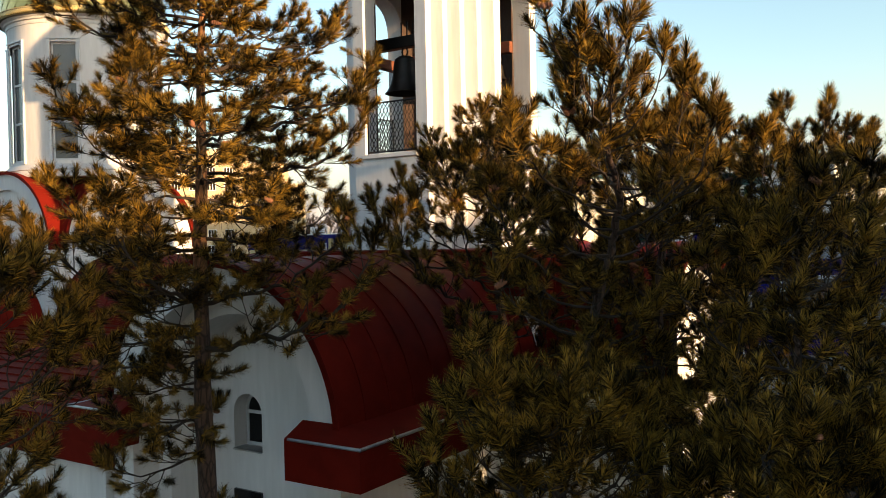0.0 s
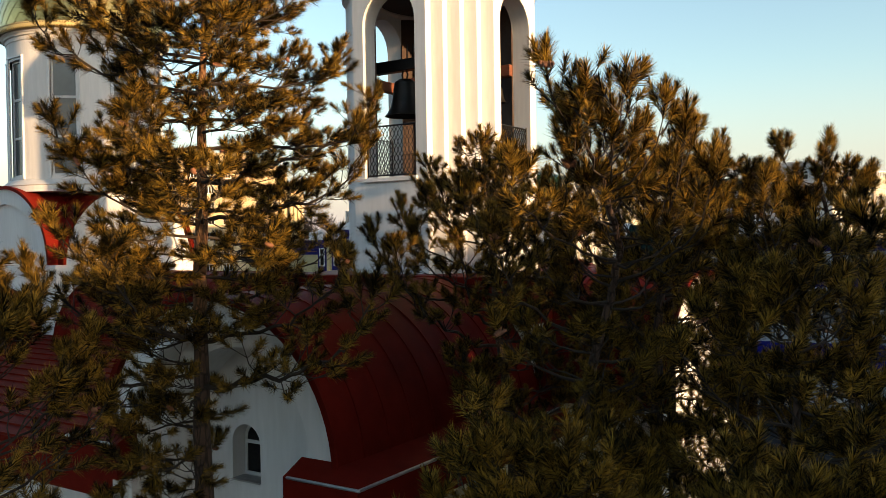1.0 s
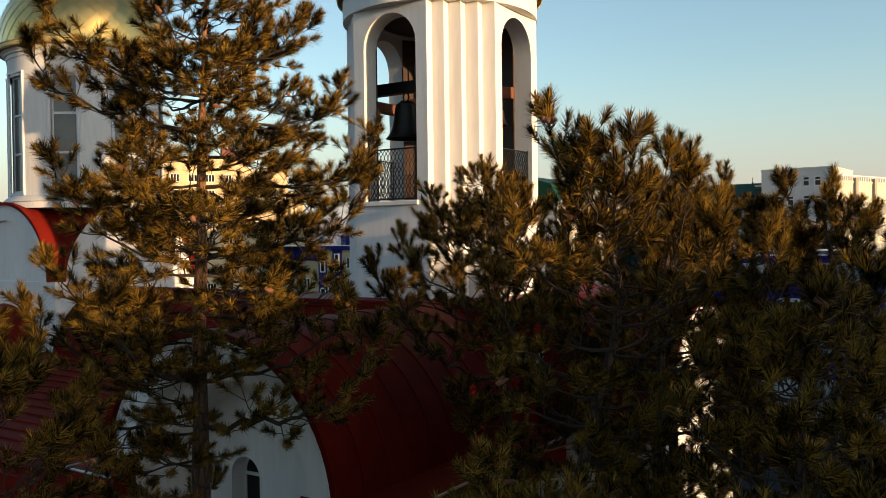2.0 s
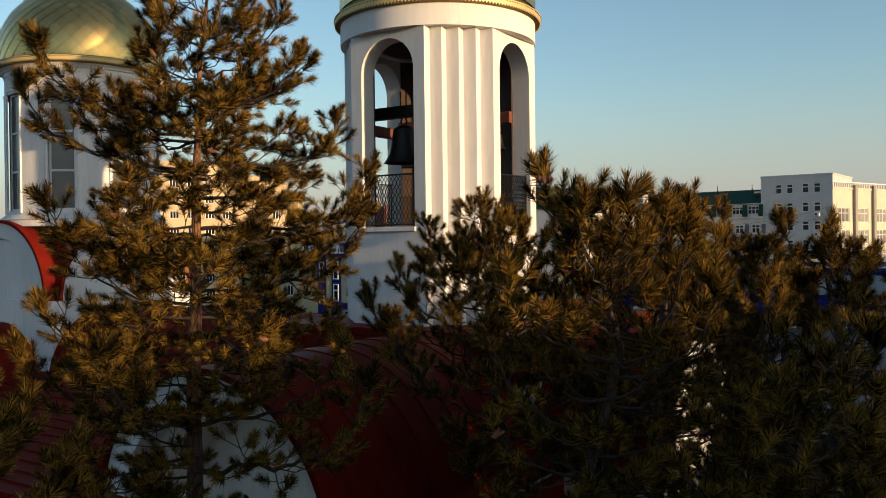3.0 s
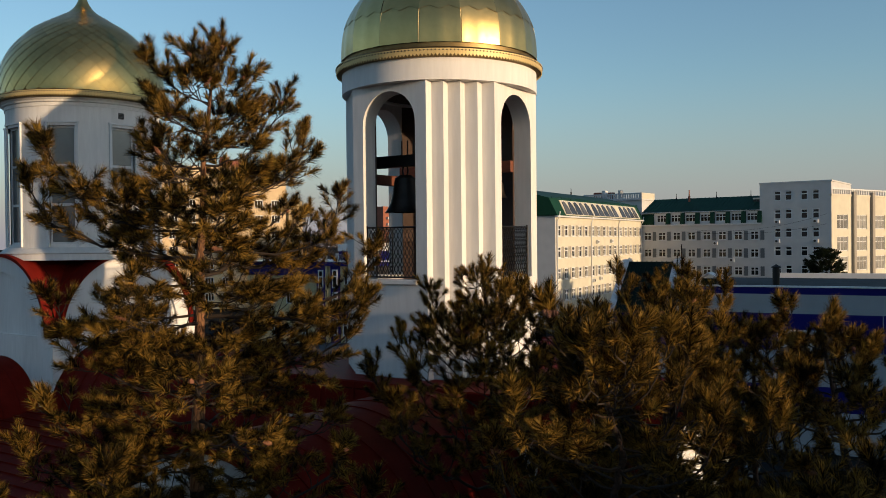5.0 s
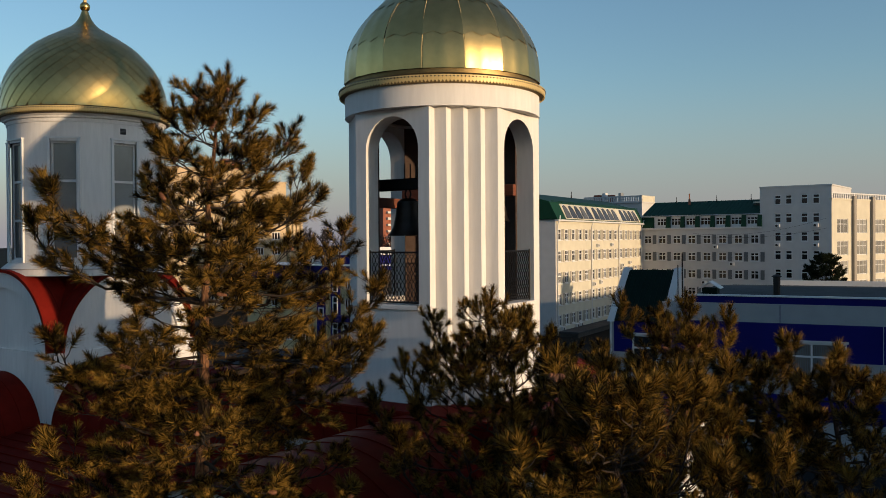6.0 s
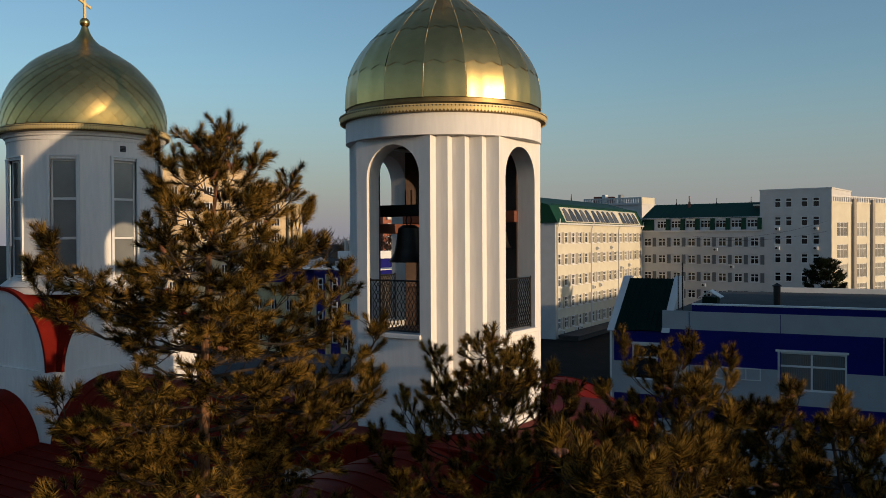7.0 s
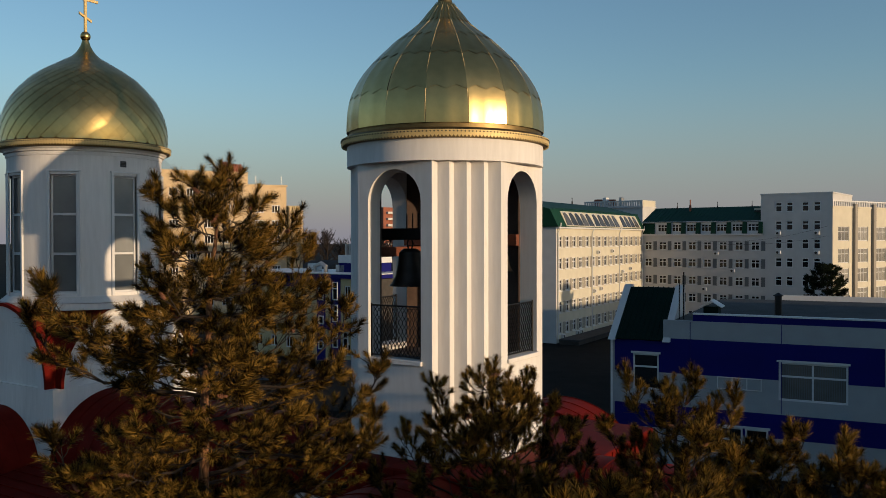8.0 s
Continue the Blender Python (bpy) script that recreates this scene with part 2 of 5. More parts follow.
def arched_wall(bm, x0, x1, z0, z1, cx, half, sill, spring, y0, y1, segs=14):
    """A wall from x0 to x1 with one round-headed opening right through from y0 to y1."""
    arc = [(cx + half * math.cos(math.pi * k / segs), spring + half * math.sin(math.pi * k / segs)) for k in range(segs + 1)]
    out = [(cx + half, sill), *arc, (cx - half, sill)]
    top = [x0 + (x1 - x0) * (0.5 + 0.5 * math.cos(math.pi * k / segs)) for k in range(segs + 1)]
    for y in (y0, y1):
        q = lambda x, z: bm.verts.new((x, y, z))  # noqa: E731
        bm.faces.new((q(cx + half, sill), q(x1, sill), q(x1, spring), q(cx + half, spring)))
        bm.faces.new((q(x0, sill), q(cx - half, sill), q(cx - half, spring), q(x0, spring)))
        if sill > z0 + 1e-6:
            bm.faces.new((q(x0, z0), q(x1, z0), q(x1, sill), q(x0, sill)))
        outer = [(x1, spring)] + [(t, z1) for t in top] + [(x0, spring)]
        ring = [arc[0]] + arc + [arc[-1]]
        for k in range(len(ring) - 1):
            a, b, c, d = ring[k], ring[k + 1], outer[k + 1], outer[k]
            if a == b:
                bm.faces.new((q(*a), q(*c), q(*d)))
            else:
                bm.faces.new((q(*a), q(*b), q(*c), q(*d)))
    for a, b in zip(out, out[1:] + out[:1]):
        if a == b:
            continue
        bm.faces.new([bm.verts.new(p) for p in ((a[0], y0, a[1]), (b[0], y0, b[1]), (b[0], y1, b[1]), (a[0], y1, a[1]))])
    for x in (x0, x1):
        bm.faces.new([bm.verts.new(p) for p in ((x, y0, z0), (x, y1, z0), (x, y1, z1), (x, y0, z1))])
    for z in (z0, z1):
        bm.faces.new([bm.verts.new(p) for p in ((x0, y0, z), (x1, y0, z), (x1, y1, z), (x0, y1, z))])
    bmesh.ops.remove_doubles(bm, verts=bm.verts, dist=1e-4)


def arch_band(bm, cx, spring, r0, r1, y0, y1, base, segs=24, sq=1.0):
    """A solid arch between radii r0 and r1 with straight legs down to base."""
    def ring(r):
        return [(cx + r, base)] + [(cx + r * math.cos(math.pi * k / segs), spring + sq * r * math.sin(math.pi * k / segs)) for k in range(segs + 1)] + [(cx - r, base)]
    a, b = ring(r0), ring(r1)
    vs = [[bm.verts.new((x, y, z)) for x, z in r] for y in (y0, y1) for r in (a, b)]
    af, bf, ak, bk = vs
    for k in range(len(a) - 1):
        for p, q in ((af, bf), (bk, ak), (ak, af), (bf, bk)):
            bm.faces.new((p[k], p[k + 1], q[k + 1], q[k]))
    for k in (0, -1):
        bm.faces.new((af[k], bf[k], bk[k], ak[k]))


def half_disc(bm, cx, spring, r, y0, y1, base, segs=24, sq=1.0):
    prism(bm, [(cx + r, y0, base)] + [(cx + r * math.cos(math.pi * k / segs), y0, spring + sq * r * math.sin(math.pi * k / segs)) for k in range(segs + 1)] + [(cx - r, y0, base)], (0, y1 - y0, 0))


# ---- ground ----
GZ = -2.3
bm = bmesh.new()
bmesh.ops.create_grid(bm, x_segments=60, y_segments=60, size=2500)
for v in bm.verts:
    far = math.hypot(v.co.x, v.co.y)
    v.co.z = GZ + (0.0 if far < 400 else 3.0 * noise.noise((v.co.x / 300, v.co.y / 300, 0)))
solid("ground", bm, GROUND, "dark trodden earth and dry grass reaching the horizon", "ground", "structure")
solid("road", boxed(-60, 70, 66, 74, GZ, GZ + 0.03), ASPHALT, "grey asphalt street behind the church", "road", "structure", turn=0)
solid("pavement", boxed(-60, 70, 63.5, 66, GZ, GZ + 0.15), PAVING, "grey paved footway along the street", "pavement", "structure")
solid("yard", boxed(6, 40, 30, 52, GZ, GZ + 0.03), ASPHALT, "asphalt yard between church and blue building", "yard", "structure")

# ---- church: local x runs to the right-front, local -y to the left-front ----
CX, CY, CT = -0.07, 22.55, -33.4
TR = 2.53  # bell tower corner circle
HA = 25.7  # half angle of an arched face
FACE_D, FACE_H = TR * math.cos(radians(HA)), TR * math.sin(radians(HA))


def ring_wall(bm, r0, r1, z0, z1, segs=64, at=(0, 0)):
    lathe(bm, [(r0, z0), (r1, z0), (r1, z1), (r0, z1), (r0, z0)], segs, at=at)


def curve_r(profile, z):
    """The radius of a (radius, z) profile at a height, smoothly."""
    for (r0, z0), (r1, z1) in zip(profile, profile[1:]):
        if z0 <= z <= z1:
            return r0 + (r1 - r0) * (z - z0) / (z1 - z0)
    return profile[-1][0] if z > profile[-1][1] else profile[0][0]


def smooth_profile(rows, steps=6):
    """Catmull-Rom through (radius, z) rows."""
    out = []
    for i in range(len(rows) - 1):
        p0, p1, p2, p3 = rows[max(i - 1, 0)], rows[i], rows[i + 1], rows[min(i + 2, len(rows) - 1)]
        for s in range(steps):
            t = s / steps
            out.append(tuple(0.5 * (2 * b + (c - a) * t + (2 * a - 5 * b + 4 * c - d) * t * t + (3 * b - a - 3 * c + d) * t**3) for a, b, c, d in zip(p0, p1, p2, p3)))
    return out + [rows[-1]]


def cross_on(parent, z, at, s=1.0, turn=0.0):
    """Orb and three-bar cross on top of a dome."""
    orb = bmesh.new()
    bmesh.ops.create_uvsphere(orb, u_segments=20, v_segments=12, radius=0.19 * s)
    bmesh.ops.translate(orb, verts=orb.verts, vec=(at[0], at[1], z))
    for f in orb.faces:
        f.smooth = True
    part("orb", orb, GOLD, parent)
    cross = part("cross", bev(_cross(s), 0.012), GOLD_TRIM, parent, "gilded three-bar cross")
    cross.matrix_basis = pose(at[0], at[1], z + 0.17 * s, 0, 0, turn)


def _cross(s):
    bm = bmesh.new()
    box(bm, -0.055 * s, 0.055 * s, -0.04, 0.04, 0, 2.2 * s)
    box(bm, -0.55 * s, 0.55 * s, -0.036, 0.036, 1.2 * s, 1.31 * s)
    box(bm, -0.28 * s, 0.28 * s, -0.036, 0.036, 1.72 * s, 1.82 * s)
    a, b = -0.27 * s, 0.27 * s
    prism(bm, [(a, -0.036, 0.64 * s), (b, -0.036, 0.4 * s), (b, -0.036, 0.5 * s), (a, -0.036, 0.74 * s)], (0, 0.072, 0))
    return bm


def trim_ring(parent, r, z0, z1, teeth, at=(0, 0)):
    """Pierced gilded edging with a toothed lower edge and a row of holes."""
    bm = bmesh.new()
    n = teeth * 2
    top = [bm.verts.new((at[0] + r * math.sin(2 * math.pi * k / n), at[1] - r * math.cos(2 * math.pi * k / n), z1)) for k in range(n)]
    rr = r - 0.02
    low = [bm.verts.new((at[0] + rr * math.sin(2 * math.pi * k / n), at[1] - rr * math.cos(2 * math.pi * k / n), z0 + (0.35 * (z1 - z0) if k % 2 else 0))) for k in range(n)]
    for k in range(n):
        bm.faces.new((low[k], low[(k + 1) % n], top[(k + 1) % n], top[k]))
    ext = bmesh.ops.extrude_face_region(bm, geom=list(bm.faces))["geom"]
    for v in [g for g in ext if isinstance(g, bmesh.types.BMVert)]:
        d = Vector((v.co.x - at[0], v.co.y - at[1], 0)).normalized()
        v.co -= d * 0.015
    band = part("trim_band", bm, GOLD_TRIM, parent, "pierced gilded edging")
    bm = bmesh.new()
    zc, hr = z1 - 0.22 * (z1 - z0), 0.11 * (z1 - z0)
    for k in range(teeth):
        a = 2 * math.pi * (k + 0.5) / teeth
        c = Vector((at[0] + (r + 0.004) * math.sin(a), at[1] - (r + 0.004) * math.cos(a), zc))
        t, d = Vector((math.cos(a), math.sin(a), 0)), Vector((math.sin(a), -math.cos(a), 0))
        prism(bm, [c + t * hr * math.cos(q) + Vector((0, 0, hr * math.sin(q))) for q in (0, 1.05, 2.09, 3.14, 4.19, 5.24)], -d * 0.01)
    tagged(part("perforation", bm, DARK, band), kind="stuff")


def bell_tower():
    t = thing("bell_tower", "white plastered bell tower with open arches and gilded dome", "bell tower", (CX, CY, 0), CT)
    z0, z1 = 8.28, 15.4
    for k in range(4):
        bm = bmesh.new()
        arched_wall(bm, -FACE_H, FACE_H, z0, z1, 0, 0.78, 10.62, 14.44, -FACE_D, -FACE_D + 0.5)
        part("arched_wall", bm, PLASTER, t).matrix_basis = pose(0, 0, 0, 0, 0, 90 * k)
        part("sill", boxed(-0.82, 0.82, -FACE_D - 0.07, -FACE_D + 0.5, 10.55, 10.66, w=0.012), PLASTER, t).matrix_basis = pose(0, 0, 0, 0, 0, 90 * k)
        # fluted corner between two arched faces
        bm = bmesh.new()
        a = Vector((TR * math.sin(radians(HA)), -TR * math.cos(radians(HA))))
        b = Vector((TR * math.sin(radians(90 - HA)), -TR * math.cos(radians(90 - HA))))
        d, nrm = (b - a), Vector(((a + b).normalized()))
        pts = [a]
        for g in range(4):
            pts += [a + d * (g + 0.36) / 4 - nrm * 0.18, a + d * (g + 1) / 4]
        inner = [b - nrm * 0.55 - d.normalized() * 0.12, a - nrm * 0.55 + d.normalized() * 0.12]
        prism(bm, [(p.x, p.y, z0) for p in pts + inner], (0, 0, z1 - z0))
        part("fluted_corner", bm, PLASTER, t).matrix_basis = pose(0, 0, 0, 0, 0, 90 * k)
        # thin dark sheet added for the shaded inside of the corner
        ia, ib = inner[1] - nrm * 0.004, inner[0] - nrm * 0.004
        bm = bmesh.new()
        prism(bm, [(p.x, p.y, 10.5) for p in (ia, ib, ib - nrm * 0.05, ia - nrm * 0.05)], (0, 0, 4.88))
        part("inner_shade_sheet", bm, BELFRY_DARK, t).matrix_basis = pose(0, 0, 0, 0, 0, 90 * k)
        rail = thing("railing", "", "", (0, 0, 0))
        rail.parent = t
        rail.matrix_basis = pose(0, 0, 0, 0, 0, 90 * k)
        rail["label"] = "black wrought-iron balcony railing with diamond lattice"
        bm = bmesh.new()
        for z in (10.72, 11.93):
            tube(bm, [(-0.78, -FACE_D + 0.12, z), (0.78, -FACE_D + 0.12, z)], 0.022, 5)
        for x in (-0.77, 0.77):
            tube(bm, [(x, -FACE_D + 0.12, 10.66), (x, -FACE_D + 0.12, 11.98)], 0.02, 5)
        part("rail_frame", bm, IRON, rail)
        bm = bmesh.new()
        cols = 7
        for c in range(cols):
            xc = -0.76 + 1.52 * (c + 0.5) / cols
            w = 0.76 / cols
            for s in (-1, 1):
                tube(bm, [(xc + s * w * (0.5 - 0.5 * math.cos(2 * math.pi * 3 * q / 24)) - s * w / 2, -FACE_D + 0.12, 10.72 + 1.21 * q / 24) for q in range(25)], 0.011, 4)
                tube(bm, [(xc + w + s * w * (0.5 + 0.5 * math.cos(2 * math.pi * 3 * q / 24)) - s * w / 2, -FACE_D + 0.12, 10.72 + 1.21 * q / 24) for q in range(25)], 0.011, 4)
        tagged(part("lattice", bm, IRON, rail), kind="stuff")
    bm = bmesh.new()
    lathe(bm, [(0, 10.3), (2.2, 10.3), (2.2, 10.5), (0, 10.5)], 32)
    part("belfry_floor", bm, BELFRY_DARK, t)
    bm = bmesh.new()
    ring_wall(bm, 1.6, 2.555, 15.38, 15.9)
    part("round_band", bm, PLASTER, t)
    bm = bmesh.new()
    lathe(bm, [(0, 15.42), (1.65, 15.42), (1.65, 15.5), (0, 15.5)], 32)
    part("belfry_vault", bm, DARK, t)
    bm = bmesh.new()
    lathe(bm, [(2.3, 15.9), (2.6, 15.9), (2.68, 15.95), (2.69, 16.06), (2.66, 16.1), (2.6, 16.14), (2.3, 16.2)], 72)
    part("eaves_ring", bm, GOLD_DARK, t)
    trim_ring(t, 2.716, 15.9, 16.075, 190)
    rows = [(2.54, 16.12), (2.545, 16.32), (2.54, 16.6), (2.51, 16.88), (2.42, 17.22), (2.23, 17.6), (1.96, 17.96), (1.64, 18.3), (1.28, 18.64), (0.95, 18.9), (0.67, 19.13), (0.44, 19.42), (0.27, 19.62), (0.2, 19.85), (0.16, 20.3), (0.12, 20.6)]
    prof = smooth_profile(rows)
    bm = bmesh.new()
    lathe(bm, [(r - 0.03, z) for r, z in prof], 64)
    dome = part("dome", bm, GOLD_DARK, t, "gilded onion dome of curved sheet panels")
    cuts = [16.26, 17.05, 18.0, 18.6, 19.1, 19.6]
    sect = 16
    off = 11.0
    for row in range(5):
        za, zb = cuts[row], cuts[row + 1]
        bm = bmesh.new()
        cols, levels = 8, 7
        grid = []
        for c in range(cols + 1):
            u = c / cols
            tooth = 1 - abs((u * 2) % 1 * 2 - 1)
            lo = za + (0.1 * tooth if row else 0)
            hi = zb + 0.1 * tooth + 0.015
            a = radians(360 / sect * (u - 0.5) * 0.985)
            col = []
            for l in range(levels + 1):
                z = lo + (hi - lo) * l / levels
                r = curve_r(prof, z) + 0.012 * (1 - l / levels) + 0.003
                flat = math.cos(radians(180 / sect)) / math.cos(a)
                bulge = r * 0.45 * (flat - 1) + 0.02 - (0.014 if c in (2, 6) else 0)
                col.append(bm.verts.new(((r + bulge) * math.sin(a), -(r + bulge) * math.cos(a), z)))
            grid.append(col)
        for c in range(cols):
            for l in range(levels):
                f = bm.faces.new((grid[c][l], grid[c + 1][l], grid[c + 1][l + 1], grid[c][l + 1]))
                f.smooth = True
        first = part("dome_panel", bm, GOLD, dome)
        for k in range(sect):
            o = first if k == 0 else part("dome_panel", first.data, GOLD, dome)
            o.matrix_basis = pose(0, 0, 0, 0, 0, off + 360 / sect * k + 0.35 * math.sin(k * 7.3 + row * 2.1))
    bm = bmesh.new()
    zs = [16.26 + (19.6 - 16.26) * q / 22 for q in range(23)]
    tube(bm, [(0, -(curve_r(prof, z) + 0.012), z) for z in zs], [0.015] * 23, 5)
    first = part("dome_rib", bm, GOLD_TRIM, dome)
    for k in range(sect):
        o = first if k == 0 else part("dome_rib", first.data, GOLD_TRIM, dome)
        o.matrix_basis = pose(0, 0, 0, 0, 0, off + 360 / sect * (k + 0.5))
    cross_on(t, 20.7, (0, 0), 1.0, 90)
    return t


bell_tower()


def beam(x0, x1, y0, y1, z0, z1, m=WOOD_BEAM, label="orange-stained timber beam carrying the bells"):
    solid("bell_beam", boxed(x0, x1, y0, y1, z0, z1, w=0.015), m, label, "beam", at=(CX, CY, 0), turn=CT, group="bell beams")


beam(-1.78, 1.78, 0.62, 0.86, 13.36, 13.66)
beam(-1.78, 1.78, -0.98, -0.74, 13.52, 13.82, IRON, "black steel beam carrying the large bell")
for q in range(4):
    bm = bmesh.new()
    tube(bm, [(-0.62 + 0.18 * q, -0.86, 13.815), (-0.62 + 0.18 * q, -0.86, 14.2)], 0.018, 6)
    solid("hanger_bolt", bm, IRON, "threaded steel hanger bolt standing on the beam", "bolt", at=(CX, CY, 0), turn=CT, group="hanger bolts")
beam(-1.42, -1.18, -1.75, 1.75, 13.08, 13.34)


def bell(x, y, top, h, r):
    t = thing("church_bell", "dark bronze church bell hanging from a timber beam", "bell", (CX, CY, 0), CT, "church bells")
    prof = [(0.0, 0.0), (0.3, 0.0), (0.5, -0.08), (0.56, -0.25), (0.62, -0.5), (0.72, -0.75), (0.88, -0.92), (1.0, -1.0), (0.95, -1.0), (0.8, -0.9), (0.6, -0.6), (0.48, -0.15), (0, -0.08)]
    bm = bmesh.new()
    lathe(bm, [(p * r, top + z * h) for p, z in prof], 32, at=(x, y))
    for f in bm.faces:
        f.smooth = True
    part("bell_body", bm, BRONZE, t)
    bm = bmesh.new()
    for s in (-0.05, 0.05):
        tube(bm, [(x + s, y, top - 0.01), (x + s * 1.8, y, top + 0.12), (x + s, y, top + (0.26 if h < 0.6 else 0.24))], 0.022, 6)
    part("hanger", bm, IRON, t)
    bm = bmesh.new()
    tube(bm, [(x, y, top - 0.1 * h), (x, y, top - 0.9 * h)], [0.02, 0.03], 6)
    part("clapper", bm, IRON, t)


bell(-0.52, -0.86, 13.3, 0.96, 0.54)
bell(1.35, 0.74, 13.12, 0.42, 0.24)
bell(0.7, -0.86, 13.12, 0.42, 0.24)


# ---- church bodies ----
def barrel(parent, cx, r, spring, y0, y1, seam, along="y", name="vault_roof", half_arc=(0, 180), squash=1.0):
    """A barrel roof of red sheet with raised seams, running along y (or x)."""
    def put(p):
        return (p[1], p[0], p[2]) if along == "x" else p
    a0, a1 = half_arc
    bm = bmesh.new()
    segs = 32
    rows = []
    for y in (y0, y1):
        for rr in (r, r - 0.1):
            rows.append([bm.verts.new(put((cx + rr * math.cos(radians(a0 + (a1 - a0) * k / segs)), y, spring + squash * rr * math.sin(radians(a0 + (a1 - a0) * k / segs))))) for k in range(segs + 1)])
    of, inf, ob_, ib = rows
    for k in range(segs):
        for p, q in ((of, ob_), (ib, inf), (inf, of), (ob_, ib)):
            bm.faces.new((p[k], p[k + 1], q[k + 1], q[k]))
    for k in (0, -1):
        bm.faces.new((of[k], ob_[k], ib[k], inf[k]))
    roof = part(name, bm, RED, parent, "dark red sheet-metal barrel roof with raised seams")
    n = max(1, round(abs(y1 - y0) / seam))
    for i in range(n + 1):
        y = y0 + (y1 - y0) * i / n
        bm = bmesh.new()
        pts = [put((cx + (r + 0.012) * math.cos(radians(a0 + (a1 - a0) * k / segs)), y, spring + squash * (r + 0.012) * math.sin(radians(a0 + (a1 - a0) * k / segs)))) for k in range(segs + 1)]
        tube(bm, pts, 0.013, 4)
        part("seam", bm, RED, roof)
    return roof


def arched_window(parent, x, y, z0, w, h):
    """A small round-headed window with a white frame, facing -y."""
    r = w / 2
    bm = bmesh.new()
    arch_band(bm, x, z0 + h - r, r - 0.05, r, y - 0.03, y + 0.04, z0)
    box(bm, x - r + 0.05, x + r - 0.05, y - 0.025, y + 0.035, z0, z0 + 0.06)
    box(bm, x - r + 0.05, x + r - 0.05, y - 0.025, y + 0.035, z0 + h * 0.58, z0 + h * 0.58 + 0.06)
    win = part("window", bm, PVC, parent, "small round-headed window with white frame")
    bm = bmesh.new()
    half_disc(bm, x, z0 + h - r, r - 0.045, y, y + 0.015, z0 + 0.03)
    part("pane", bm, PANE, win)


def cornice(parent, x0, x1, y0, y1, z, drop=0.55):
    """A boxed red eaves cornice."""
    bm = bmesh.new()
    box(bm, x0, x1, y0, y1, z - drop, z)
    return part("cornice", bev(bm, 0.02), RED, parent, "red metal-clad box eaves")


def hipped_eaves(parent, xa, s, y0, y1, z, drop=0.62, lift=0.2):
    """Box eaves along a side wall at xa, returned round the foot of the gable, with a sloping top and a gutter."""
    plan = [(xa - s * 0.68, y0 - 0.42), (xa + s * 0.75, y0 - 0.42), (xa + s * 0.75, y1), (xa, y1), (xa, y0), (xa - s * 0.68, y0)]
    bm = bmesh.new()
    prism(bm, [(x, y, z - drop) for x, y in plan], (0, 0, drop - 0.002))
    low = [bm.verts.new((x, y, z)) for x, y in plan]
    d, e, f = (bm.verts.new((x, y, z + lift)) for x, y in plan[3:])
    for face in (low[::-1], (low[0], low[1], e, f), (low[1], low[2], d, e), (low[0], f, low[5]), (low[2], low[3], d), (low[5], f, e, low[4]), (low[4], e, d, low[3])):
        bm.faces.new(face)
    eaves = part("cornice", bm, RED, parent, "red metal-clad box eaves with sloping top")
    bm = bmesh.new()
    (ax, ay), (bx, by), (cx_, cy_) = plan[:3]
    tube(bm, [(ax + s * 0.1, ay - 0.02, z + 0.005), (bx + s * 0.02, by - 0.02, z + 0.005), (cx_ + s * 0.02, cy_, z + 0.005)], 0.026, 6)
    part("gutter", bm, STEEL, eaves)


SPR = 5.66
church = thing("church", "white plastered church with red barrel roofs and gilded dome", "church", (CX, CY, 0), CT)
# square block below the bell tower
part("tower_base_wall", boxed(-2.95, 4.05, -2.95, 4.0, GZ, 8.1), PLASTER, church)
base_roof = part("base_roof", boxed(-3.1, 4.2, -3.1, 4.15, 8.1, 8.3, w=0.03), RED, church, "flat red sheet-metal roof with upright fascia")
for i in range(15):
    x = -3.1 + 7.3 * i / 14
    part("fascia_seam", boxed(x - 0.015, x + 0.015, -3.13, -3.1, 7.35, 8.28), RED, base_roof)
    part("fascia_seam", boxed(4.2, 4.23, x - 0.015 + 0.0, x + 0.015, 7.35, 8.28), RED, base_roof)
part("fascia", boxed(-3.1, 4.2, -3.1, -2.96, 7.3, 8.09), RED, church)
part("fascia", boxed(4.06, 4.2, -2.955, 4.15, 7.3, 8.09), RED, church)


